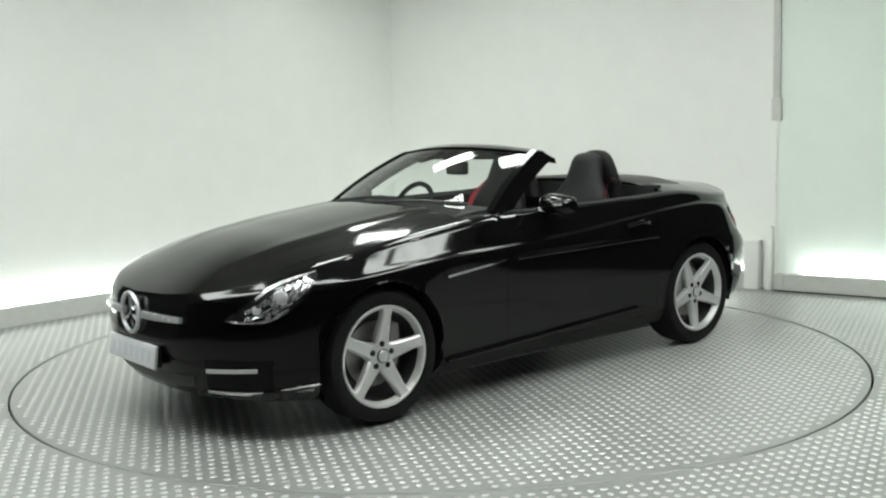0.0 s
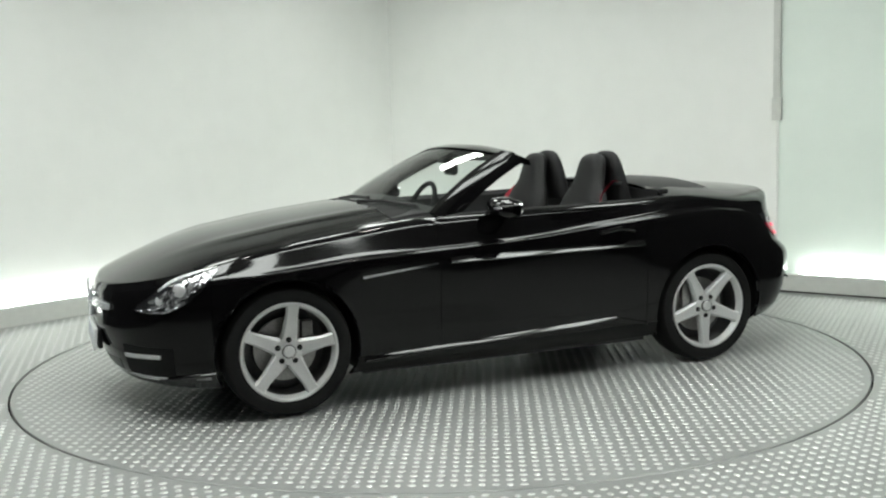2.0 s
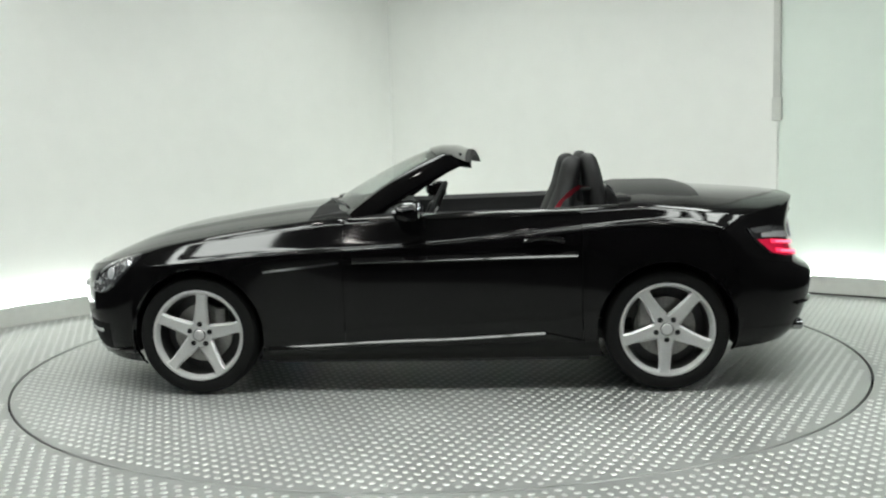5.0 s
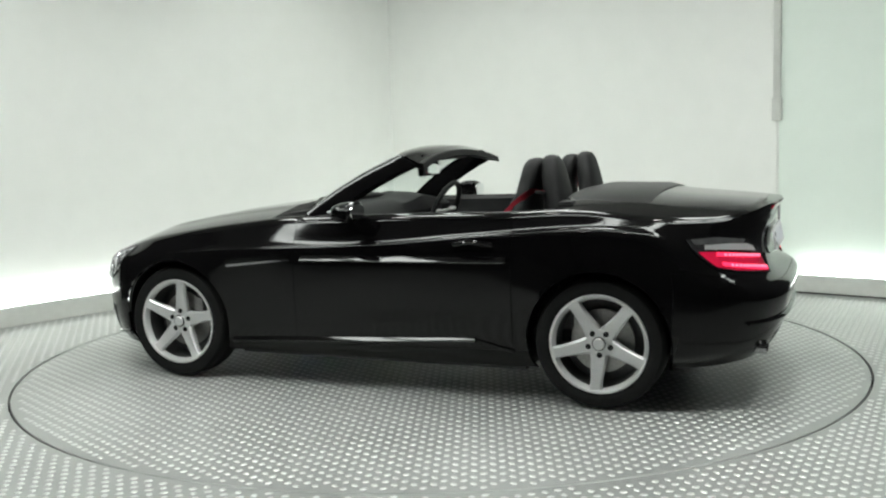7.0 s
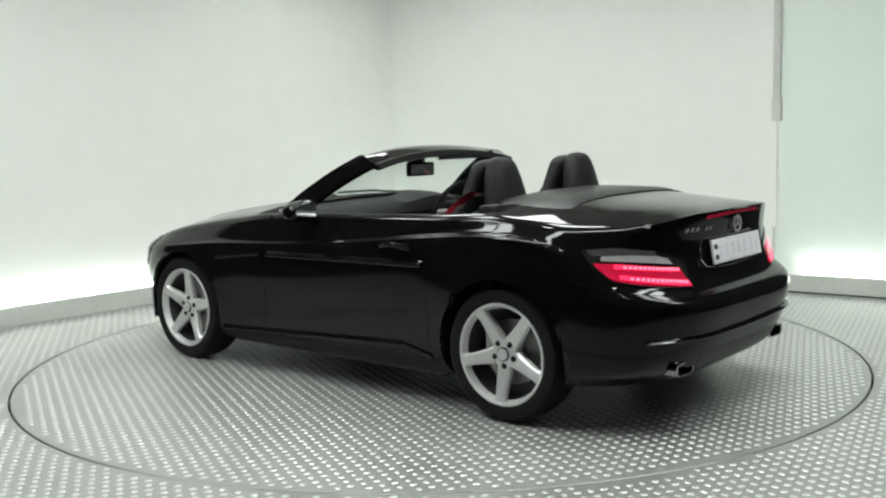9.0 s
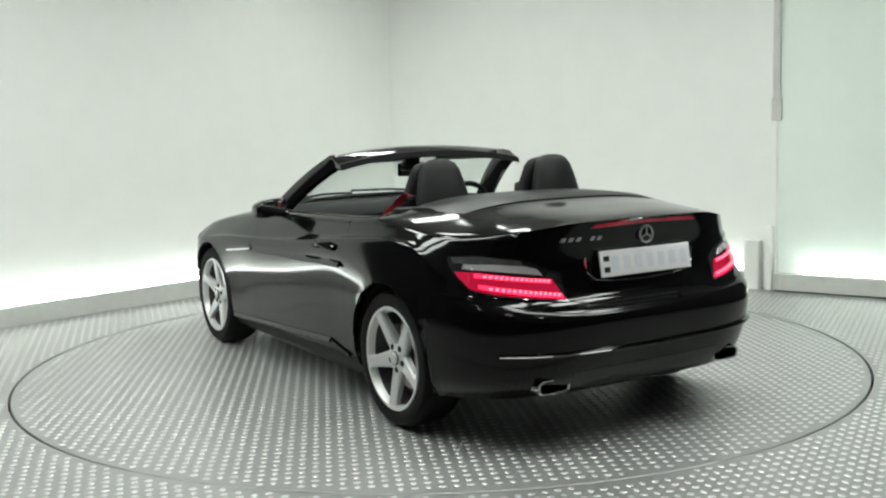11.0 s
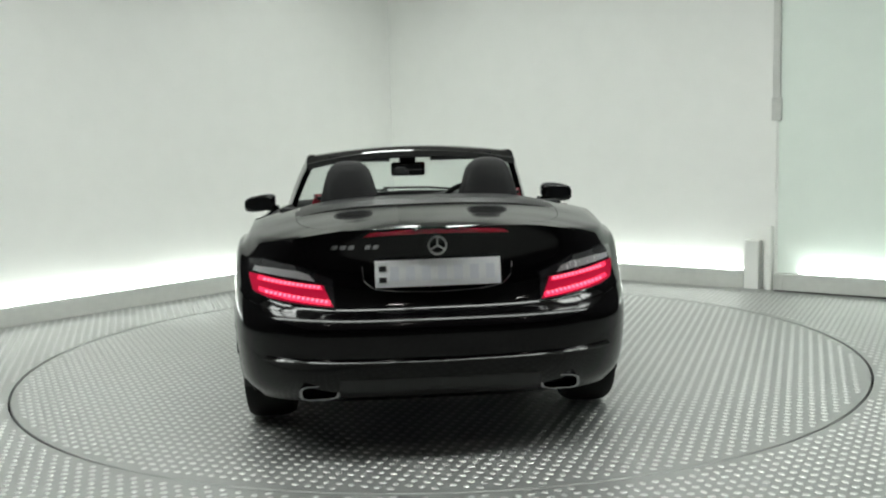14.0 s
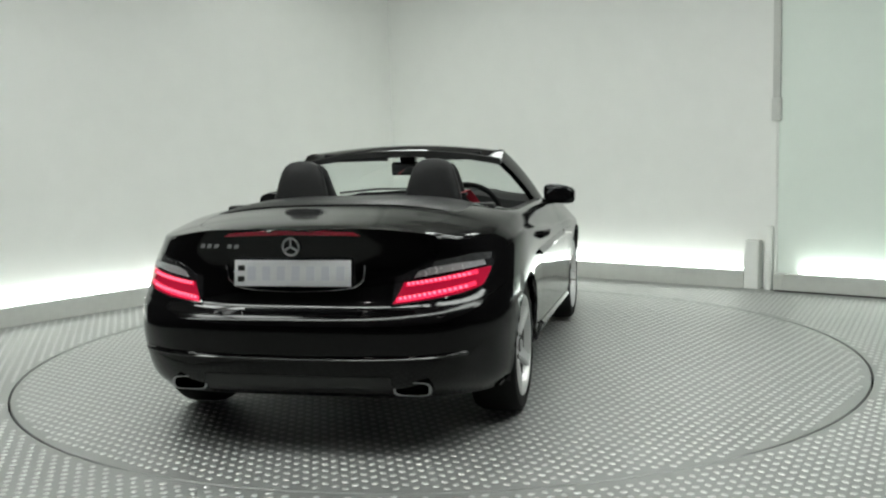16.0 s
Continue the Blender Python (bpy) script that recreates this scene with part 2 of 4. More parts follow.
    part("trunking", box_bm(0, 0, (1.55 + HEIGHT - 0.02) / 2, 0.055, 0.036, HEIGHT - 0.02 - 1.55, 0.004, rot), PLINTH, c)
    part("joint_box", box_bm(0, 0, 1.465, 0.075, 0.045, 0.18, 0.008, rot), PLINTH, c)
    # door reveal beside the conduit
    p = slab("plinth_end_cap", DIR_R, NORM_R, post1 + 0.018, post1 + 0.088, -0.068, 0.03, -0.05, 0.14, PLINTH, 0.004)
    tagged(p, "pale grey end cap of the wall plinth", "plinth", kind="structure")
    # dark hall around and behind the camera, its unseen walls added to darken reflections
    endl, endr = along(DIR_L, NORM_L, LEN_L, 0, 0), along(DIR_R, NORM_R, LEN_R, 0, 0)
    loop = [endl, Vector((endl.x - 0.5, -3.0, 0)), Vector((-6.0, -9.5, 0)), Vector((6.0, -9.5, 0)), Vector((endr.x + 0.5, -3.0, 0)), endr]
    for i in range(len(loop) - 1):
        a, b = loop[i], loop[i + 1]
        d = (b - a).normalized()
        n = Vector((d.y, -d.x, 0))
        bm = bmesh.new()
        vs = [bm.verts.new(p + Vector((0, 0, z))) for z in (-0.1, HEIGHT) for p in (a - d * 0.05, b + d * 0.05, b + d * 0.05 + n * 0.15, a - d * 0.05 + n * 0.15)]
        for f in ((0, 1, 2, 3), (4, 5, 6, 7), (0, 1, 5, 4), (1, 2, 6, 5), (2, 3, 7, 6), (3, 0, 4, 7)):
            bm.faces.new([vs[k] for k in f])
        o = part("unseen_hall_wall", bm, DARK, smooth=False)
        tagged(o, "unseen dark wall closing off the hall behind the booth", "wall", kind="structure")
    bm = box_bm(0, -2.4, HEIGHT + 0.1, 17, 15.5, 0.2)
    tagged(part("ceiling", bm, CEIL, smooth=False), "plain grey painted ceiling over the booth", "ceiling", kind="structure")


def build_lights():
    # the last two panels are unseen fill, added to brighten the walls near the corner
    places = [(x, -1.42) for x in (-2.6, -1.85, 1.85, 2.6)] + [(x, 0.0) for x in (-2.1, -0.7, 0.7, 2.1)] + [(-0.45, 2.3), (0.45, 1.1)]
    for x, y in places:
        lamp = new("ceiling_light")
        lamp.location = (x, y, HEIGHT)
        tagged(lamp, "assumed square white ceiling light panel with dark dividing bars, out of view", "ceiling light", "ceiling light panels")
        part("frame", box_bm(0, 0, -0.03, 0.66, 0.66, 0.055, 0.006), PLINTH, lamp)
        for k in range(3):
            part("diffuser", box_bm(0, (k - 1) * 0.205, -0.064, 0.60, 0.185, 0.012), PANEL, lamp, smooth=False)


def build_battens():
    # a line of tube lights across the booth's mouth
    for k in range(6):
        lamp = new("linear_light")
        lamp.location = ((k - 2.5) * 1.36, -2.25, HEIGHT)
        tagged(lamp, "long white linear light panel on the ceiling before the turntable", "linear light", "row of linear lights")
        part("housing", box_bm(0, 0, -0.025, 1.35, 0.44, 0.05, 0.006), PLINTH, lamp)
        part("diffuser", box_bm(0, 0, -0.060, 1.31, 0.38, 0.022, 0.008), BATTEN, lamp)


def build_downlights():
    for x, y in ((-1.4, -0.75), (0.0, -0.75), (1.4, -0.75), (-1.4, -3.75), (0.0, -3.75), (1.4, -3.75)):
        lamp = new("downlight")
        lamp.location = (x, y, HEIGHT)
        tagged(lamp, "small round ceiling downlight with a pale rim", "downlight", "small ceiling downlights")
        part("rim", tube_bm([(0, 0, 0.0), (0, 0, -0.018)], 0.085, 24), PLINTH, lamp)
        part("lens", tube_bm([(0, 0, -0.016), (0, 0, -0.026)], 0.062, 24), SPOT, lamp)


def lozenges(centres, angles, length, width, height, z):
    """Raised bars of a tread plate, all as one vertex and face array."""
    n = len(centres)
    outline = np.array([(0.5, 0), (0.22, 0.5), (-0.22, 0.5), (-0.5, 0), (-0.22, -0.5), (0.22, -0.5)]) * (length, width)
    ca, sa = np.cos(angles)[:, None], np.sin(angles)[:, None]
    rings = []
    for scale, zz in ((1.0, 0.0), (0.72, 0.8), (0.40, 1.0)):
        px, py = outline[:, 0] * scale, outline[:, 1] * scale
        X = centres[:, :1] + ca * px - sa * py
        Y = centres[:, 1:] + sa * px + ca * py
        rings.append(np.stack([X, Y, np.full_like(X, z + height * zz)], 2))
    V = np.concatenate(rings, 1).reshape(-1, 3)
    F = []
    quad = []
    for r in range(2):
        for k in range(6):
            quad.append((r * 6 + k, r * 6 + (k + 1) % 6, r * 6 + 6 + (k + 1) % 6, r * 6 + 6 + k))
    top = tuple(range(12, 18))
    for i in range(n):
        o = i * 18
        F.extend(tuple(o + a for a in q) for q in quad)
        F.append(tuple(o + a for a in top))
    return V, F


def stud_grid(keep, angle):
    pitch = 0.054
    k = np.arange(-130, 131)
    I, J = np.meshgrid(k, k)
    c, s = math.cos(angle), math.sin(angle)
    x, y = I * pitch, J * pitch
    P = np.stack([(x * c - y * s).ravel(), (x * s + y * c).ravel()], 1)
    A = np.where(((I + J) % 2).ravel() == 0, angle, angle + 1.5708)
    m = keep(P[:, 0], P[:, 1])
    return P[m], A[m]


def build_floor():
    n = 160
    th = [2 * math.pi * k / n for k in range(n)]
    # fixed floor round the disc
    V, F = [], []
    radii = (DISC_R + 0.012, 3.2, 4.5, 7.0, 13.0)
    for r in radii:
        V += [(r * math.cos(a), r * math.sin(a), 0.0) for a in th]
    V += [((DISC_R + 0.012) * math.cos(a), (DISC_R + 0.012) * math.sin(a), -0.04) for a in th]
    for i in range(len(radii) - 1):
        F += [(i * n + k, (i + 1) * n + k, (i + 1) * n + (k + 1) % n, i * n + (k + 1) % n) for k in range(n)]
    b = len(radii) * n
    F += [(k, (k + 1) % n, b + (k + 1) % n, b + k) for k in range(n)]
    floor = mesh_object("floor", V, F, PLATE)
    tagged(floor, "worn silver-grey tread plate floor", "floor", kind="structure")
    def outside(x, y):
        r = np.hypot(x, y)
        l = (x - CORNER.x) * NORM_L.x + (y - CORNER.y) * NORM_L.y
        q = (x - CORNER.x) * NORM_R.x + (y - CORNER.y) * NORM_R.y
        return (r > DISC_R + 0.035) & (r < 4.6) & (y > -3.6) & (l > 0.05) & (q > 0.16)
    P, A = stud_grid(outside, 0.30)
    near = (P[:, 1] < -2.28) & (P[:, 1] > -2.80) & (np.abs(P[:, 0]) < 1.35)
    near &= np.cumsum(near) <= 300
    V, F = lozenges(np.zeros((1, 2)), np.zeros(1), 0.036, 0.024, 0.0036, 0.0)
    one = bpy.data.meshes.new("tread_stud")
    one.from_pydata([tuple(map(float, v)) for v in V], [], F)
    one.materials.append(STUD)
    for (x, y), a in zip(P[near], A[near]):
        piece = new("tread_stud", one)
        piece.parent = floor
        piece.matrix_basis = Matrix.Translation((x, y, 0)) @ Matrix.Rotation(a, 4, "Z")
    P, A = P[~near], A[~near]
    V, F = lozenges(P, A, 0.036, 0.024, 0.0036, 0.0)
    studs = mesh_object("tread_studs", V, F, STUD, floor)
    tagged(studs, "raised worn alloy tread bars, coloured paler for the light they catch", kind="stuff")
    pit = mesh_object("turntable_pit", [(2.7 * math.cos(a), 2.7 * math.sin(a), -0.06) for a in th], [tuple(range(n))], GAP)
    tagged(pit, "dark pit under the turntable", "pit", kind="structure")
    # unseen dark floor added under and behind the camera
    bm = box_bm(0, -7.0, -0.022, 19, 6.6, 0.05, 0.004)
    tagged(part("unseen_hall_floor", bm, CARPET, smooth=False), "unseen dark floor of the hall before the booth", "floor", kind="structure")
    # the turning disc
    disc = new("turntable")
    tagged(disc, "round silver tread plate turntable level with the floor", "turntable")
    prof = [(0.0001, 0.0), (1.2, 0.0), (DISC_R - 0.004, 0.0), (DISC_R, -0.004), (DISC_R, -0.04)]
    V, F = [], []
    for r, z in prof:
        V += [(r * math.cos(a), r * math.sin(a), z) for a in th]
    for i in range(len(prof) - 1):
        F += [(i * n + k, (i + 1) * n + k, (i + 1) * n + (k + 1) % n, i * n + (k + 1) % n) for k in range(n)]
    mesh_object("deck_plate", V, F, PLATE, disc)
    P, A = stud_grid(lambda x, y: np.hypot(x, y) < DISC_R - 0.035, radians(-25))
    V, F = lozenges(P, A, 0.036, 0.024, 0.0036, 0.0)
    tagged(mesh_object("tread_studs", V, F, STUD, disc), "raised worn alloy tread bars, coloured paler for the light they catch", kind="stuff")
    return disc


# ---------------------------------------------------------------- the car's body surface
NF, NM, NR = 30, 110, 30
XF, XR = 1.32, -1.32
# outlines from the lower lip to the belt: nose x, tail x, height along x, half width along x
LINES = (
    (1.950, -1.930, ((2.0, .185), (1.5, .165), (.85, .165), (-.8, .175), (-1.5, .205), (-1.95, .232)),
     ((2.0, .80), (1.5, .82), (.8, .80), (-.8, .81), (-1.5, .82), (-2.0, .78))),
    (2.000, -1.985, ((2.05, .260), (1.5, .250), (.8, .245), (-.8, .265), (-1.5, .285), (-2.0, .298)),
     ((2.0, .84), (1.5, .87), (.8, .86), (-.8, .865), (-1.5, .875), (-2.0, .83))),
    (2.040, -2.035, ((2.08, .390), (1.5, .420), (.8, .420), (-.8, .430), (-1.5, .440), (-2.05, .430)),
     ((2.0, .86), (1.215, .893), (.7, .872), (-.6, .878), (-1.215, .900), (-1.7, .885), (-2.0, .85))),
    (2.042, -2.055, ((2.08, .480), (1.5, .560), (.8, .580), (-.8, .600), (-1.5, .600), (-2.05, .565)),
     ((2.0, .86), (1.215, .900), (.7, .882), (-.6, .885), (-1.215, .905), (-1.7, .88), (-2.0, .84))),
    (2.035, -1.965, ((2.06, .550), (1.6, .650), (1.2, .695), (.85, .725), (.28, .748), (-.1, .768), (-.6, .808), (-1.2, .845), (-1.45, .815), (-1.65, .710), (-2.0, .630)),
     ((2.0, .84), (1.3, .888), (.85, .890), (.28, .882), (-.6, .886), (-1.2, .888), (-1.7, .855), (-2.0, .80))),
    (2.030, -1.935, ((2.06, .590), (1.6, .690), (1.2, .728), (.85, .755), (.28, .778), (-.1, .798), (-.6, .840), (-1.2, .878), (-1.45, .864), (-1.65, .800), (-2.0, .770)),
     ((2.0, .82), (1.3, .868), (.85, .868), (.28, .862), (-.6, .860), (-1.2, .856), (-1.7, .828), (-2.0, .78))),
    (2.010, -1.980, ((2.04, .635), (1.9, .665), (1.7, .710), (1.45, .770), (1.1, .830), (.8, .870), (.45, .905), (0.0, .915), (-.73, .928),
                     (-1.1, .942), (-1.25, .930), (-1.43, .910), (-1.6, .899), (-1.71, .898), (-1.835, .915), (-1.90, .934), (-1.95, .951), (-1.98, .955)),
     ((2.0, .78), (1.6, .79), (1.2, .81), (.8, .80), (.45, .805), (0.0, .82), (-.73, .83), (-1.2, .82), (-1.6, .792), (-1.98, .735))),
)
CENTRE = ((2.02, .635), (1.949, .674), (1.78, .752), (1.61, .815), (1.444, .858), (1.277, .886), (1.11, .914), (.943, .936), (.709, .962), (.542, .973),
          (.3, .975), (-.9, 1.01), (-1.03, 1.022), (-1.39, 1.018), (-1.46, 1.006), (-1.698, .986), (-1.90, .968), (-1.98, .954))
SUB = 5


def outline(line):
    xn, xt, zt, wt = line
    power = {-1.980: 2.8, -1.935: 3.4, -1.965: 4.0}.get(xt, 4.0)
    f = np.linspace(0, math.pi / 2, NF, endpoint=False)
    xf = XF + (xn - XF) * np.cos(f) ** (2 / 2.2)
    sf = np.sin(f) ** (2 / 2.6)
    xm = np.linspace(XF, XR, NM, endpoint=False)
    r = np.linspace(0, math.pi / 2, NR + 1)
    xr = XR + (xt - XR) * np.sin(r) ** (2 / 2.9)
    sr = np.clip(np.cos(r), 0, 1) ** (2 / power)
    x = np.concatenate([xf, xm, xr])
    s = np.concatenate([sf, np.ones(NM), sr])
    return np.stack([x, pchip(wt, x) * s, pchip(zt, x)], 1)


def side_grid():
    """Points of the left flank, wrapped round nose and tail: [level, column]."""
    keys = np.array([outline(l) for l in LINES])
    n = len(keys)
    ext = np.concatenate([2 * keys[:1] - keys[1:2], keys, 2 * keys[-1:] - keys[-2:-1]])
    rows = []
    for k in range(n - 1):
        p0, p1, p2, p3 = ext[k], ext[k + 1], ext[k + 2], ext[k + 3]
        for j in range(SUB):
            t = j / SUB
            rows.append(0.5 * ((2 * p1) + (p2 - p0) * t + (2 * p0 - 5 * p1 + 4 * p2 - p3) * t * t + (3 * p1 - p0 - 3 * p2 + p3) * t ** 3))
    rows.append(keys[-1])
    g = np.array(rows)
    g[:, :, 1] = np.maximum(g[:, :, 1], 0)
    g[:, 0, 1] = 0
    g[:, -1, 1] = 0
    return g


GRID = side_grid()
NL, NC = GRID.shape[:2]


def top_z(x, z6, f):
    zc = pchip(CENTRE, x)
    power = np.where(x > 0, 2.3, 3.0)
    rise = (zc - z6) * (1 - np.abs(f) ** power)
    crease = 0.009 * np.exp(-((np.abs(f) - 0.55) / 0.05) ** 2) * np.clip((1.75 - x) * 3, 0, 1) * np.clip(x * 3, 0, 1)
    return z6 + rise + crease


def surf(c, z):
    """The flank's point at column c and height z."""
    c = min(max(c, 0), NC - 1.001)
    i = int(c)
    col = GRID[:, i] * (1 - (c - i)) + GRID[:, i + 1] * (c - i)
    zz = np.maximum.accumulate(col[:, 2] + np.arange(NL) * 1e-6)
    return Vector([float(np.interp(z, zz, col[:, a])) for a in (0, 1)] + [float(np.clip(z, zz[0], zz[-1]))])


def at_x(x, lev=15):
    """Column at x on the flank, at one of its levels."""
    return float(np.interp(-x, -GRID[lev, :, 0], np.arange(NC)))


def lamp_x(x):
    return at_x(x, 22)


def nose_y(y):
    return float(np.interp(y, GRID[20, :NF, 1], np.arange(NF)))


def tail_y(y):
    col = np.arange(NC - NR - 1, NC)
    return float(np.interp(-y, -GRID[20, NC - NR - 1:, 1], col))


def resample(pts, n):
    pts = np.array(pts, float)
    d = np.concatenate([[0], np.cumsum(np.hypot(np.diff(pts[:, 0]) * 0.03, np.diff(pts[:, 1])) + 1e-9)])
    t = np.linspace(0, d[-1], n)
    return np.stack([np.interp(t, d, pts[:, 0]), np.interp(t, d, pts[:, 1])], 1)


def patch(name, lower, upper, mat, parent, side=1, off=0.003, depth=0.012, n=24, m=8, label=""):
    """A panel that lies on the body between two lines of (column, height), with a rim that goes into it."""
    lo, up = resample(lower, n), resample(upper, n)
    bm = bmesh.new()
    P = [[surf(*(lo[i] * (1 - j / m) + up[i] * (j / m))) for i in range(n)] for j in range(m + 1)]
    N = []
    for j in range(m + 1):
        row = []
        for i in range(n):
            a = P[j][min(i + 1, n - 1)] - P[j][max(i - 1, 0)]
            b = P[min(j + 1, m)][i] - P[max(j - 1, 0)][i]
            q = a.cross(b)
            q = q.normalized() if q.length > 1e-9 else Vector((0, 1, 0))
            if q.dot(Vector((P[j][i].x * 0.3, P[j][i].y + 1e-3, 0))) < 0:
                q = -q
            row.append(q)
        N.append(row)
    mir = Matrix.Diagonal((1, side, 1, 1))
    top = [[bm.verts.new(mir @ (P[j][i] + N[j][i] * off)) for i in range(n)] for j in range(m + 1)]
    for j in range(m):
        for i in range(n - 1):
            bm.faces.new((top[j][i], top[j][i + 1], top[j + 1][i + 1], top[j + 1][i]))
    edge = [(0, i) for i in range(n)] + [(j, n - 1) for j in range(1, m + 1)] + [(m, i) for i in range(n - 2, -1, -1)] + [(j, 0) for j in range(m - 1, 0, -1)]
    low = [bm.verts.new(mir @ (P[j][i] + N[j][i] * (off - depth))) for j, i in edge]
    for k in range(len(edge)):
        a, b = edge[k], edge[(k + 1) % len(edge)]
        bm.faces.new((top[a[0]][a[1]], top[b[0]][b[1]], low[(k + 1) % len(edge)], low[k]))
    return part(name, bm, mat, parent, label)


ARCHES = ((1.215, 0.318, 0.352), (-1.215, 0.318, 0.352))


def panel_name(x, y, z, lev):
    """Which body panel a cell of the flank belongs to."""
    if x > 1.575 or (x > 1.2 and lev < 1 * SUB):
        if lev >= 5 * SUB:
            return "front_wing" if y > 0.42 else "bonnet_edge"
        return "front_bumper"
    if x < -1.575:
        if lev >= 3 * SUB + 2 and y < 0.60:
            return "boot_lid"
        return "rear_bumper" if lev < 4 * SUB - 2 else "rear_wing"
    if x < -1.2 and lev < 1 * SUB:
        return "rear_bumper"
    if lev < 1 * SUB:
        return "side_skirt"
    if x > 0.43:
        return "front_wing"
    if x > -0.80:
        return "door"
    return "rear_wing"


def shell(name, cells, mat, parent, side, hem=0.014, gap=0.0011, label=""):
    """A sheet-metal panel from quads of points, its border turned in."""
    bm = bmesh.new()
    idx = {}
    def vert(p):
        k = (round(p[0], 5), round(p[1], 5), round(p[2], 5))
        if k not in idx:
            idx[k] = bm.verts.new((p[0], p[1] * side, p[2]))
        return idx[k]
    for q in cells:
        vs = []
        for p in q:
            v = vert(p)
            if v not in vs:
                vs.append(v)
        if len(vs) > 2:
            try:
                bm.faces.new(vs)
            except ValueError:
                pass
    bm.verts.index_update()
    bm.normal_update()
    for f in bm.faces:
        if side != 1:
            f.normal_flip()
    bm.normal_update()
    border = [e for e in bm.edges if len(e.link_faces) == 1 and not all(abs(v.co.y) < 1e-4 for v in e.verts)]
    move = {}
    for e in border:
        c = e.link_faces[0].calc_center_median()
        for v in e.verts:
            move.setdefault(v, []).append((c - v.co).normalized())
    normals = {v: v.normal.copy() for v in move}
    for v, ds in move.items():
        d = sum(ds, Vector())
        if abs(v.co.y) < 1e-4:
            d.y = 0
        if d.length > 1e-6:
            v.co += d.normalized() * gap
    ret = bmesh.ops.extrude_edge_only(bm, edges=border)
    news = [g for g in ret["geom"] if isinstance(g, bmesh.types.BMVert)]
    for v in news:
        o = min((w for e in v.link_edges for w in e.verts if w in normals), key=lambda w: (w.co - v.co).length, default=None)
        if o is not None:
            v.co -= normals[o] * hem
    for e in border:
        e.smooth = False
    for f in bm.faces:
        f.smooth = True
    me = bpy.data.meshes.new(name)
    bm.to_mesh(me)
    bm.free()
    me.materials.append(mat)
    ob = new(name, me)
    ob.parent = parent
    if label:
        tagged(ob, label)
    return ob


def build_body(car):
    groups = {}
    G = GRID.copy()
    for ax, az, ar in ARCHES:
        d = np.hypot(G[:, :, 0] - ax, G[:, :, 2] - az)
        inside = (d < ar) & (G[:, :, 1] > 0.5)
        for j in range(NL):
            for i in range(NC):
                if inside[j, i]:
                    near = inside[max(j - 1, 0):j + 2, max(i - 1, 0):i + 2]
                    if not near.all():
                        u = np.array([G[j, i, 0] - ax, G[j, i, 2] - az])
                        u = u / max(np.hypot(*u), 1e-6) * ar
                        G[j, i, 0], G[j, i, 2] = ax + u[0], az + u[1]
                    else:
                        G[j, i, 0] = 99
    for j in range(NL - 1):
        for i in range(NC - 1):
            q = [G[j, i], G[j, i + 1], G[j + 1, i + 1], G[j + 1, i]]
            if any(p[0] > 50 for p in q):
                continue
            o = [GRID[j, i], GRID[j, i + 1], GRID[j + 1, i + 1], GRID[j + 1, i]]
            if all(any(np.hypot(p[0] - a, p[2] - b) < r - 1e-6 for a, b, r in ARCHES) and p[1] > 0.5 for p in o):
                continue
            c = np.mean(o, 0)
            groups.setdefault(panel_name(c[0], c[1], c[2], j), []).append([tuple(p) for p in q])
    # top skin between the belt lines
    edge = GRID[-1]
    M = 16
    T = np.zeros((M + 1, NC, 3))
    for k in range(M + 1):
        f = 1 - k / M
        T[k, :, 0], T[k, :, 1] = edge[:, 0], edge[:, 1] * f
        T[k, :, 2] = top_z(edge[:, 0], edge[:, 2], f)
    for k in range(M):
        for i in range(NC - 1):
            q = [tuple(T[k, i]), tuple(T[k, i + 1]), tuple(T[k + 1, i + 1]), tuple(T[k + 1, i])]
            x = (T[k, i, 0] + T[k, i + 1, 0]) / 2
            if x > 0.62:
                name = "bonnet" if (k >= 2 or x > 1.62) else "front_wing"
            elif x > 0.40:
                name = "scuttle" if k >= 1 else "front_wing"
            elif x > -0.98:
                if k >= 1:
                    continue
                name = "door" if x > -0.80 else "rear_wing"
            else:
                name = "boot_lid" if k >= 4 else "rear_wing"
            groups.setdefault(name, []).append(q)
    groups["bonnet"] = groups.get("bonnet", []) + groups.pop("bonnet_edge", [])
    panels = {}
    for name, cells in groups.items():
        mat = {"scuttle": HEADLINING, "side_skirt": SILL, "rear_bumper": PAINTLOW, "front_bumper": PAINTLOW}.get(name, PAINT)
        if name in ("bonnet", "scuttle", "boot_lid", "front_bumper", "rear_bumper"):
            both = cells + [[(p[0], -p[1], p[2]) for p in q[::-1]] for q in cells]
            panels[name] = (shell(name, both, mat, car, 1),) * 2
        else:
            panels[name] = (shell(name, cells, mat, car, 1), shell(name, cells, mat, car, -1))
    # wheel housings
    for ax, az, ar in ARCHES:
        for s in (1, -1):
            bm = bmesh.new()
            n = 28
            ring = []
            for k in range(n + 1):
                a = math.radians(-15 + 210 * k / n)
                x, z = ax + (ar + 0.004) * math.cos(a), az + (ar + 0.004) * math.sin(a)
                ring.append([bm.verts.new((x, s * y, z)) for y in (0.855, 0.70, 0.50)])
            for k in range(n):
                for j in range(2):
                    bm.faces.new((ring[k][j], ring[k + 1][j], ring[k + 1][j + 1], ring[k][j + 1]))
            bm.faces.new([r[2] for r in ring])
            part("wheel_housing", bm, PLASTIC, car)
    # closed underside
    bm = box_bm(0.0, 0, 0.20, 1.66, 1.58, 0.10, 0.01)
    box_bm(1.28, 0, 0.225, 0.94, 1.02, 0.09, 0.01, bm=bm)
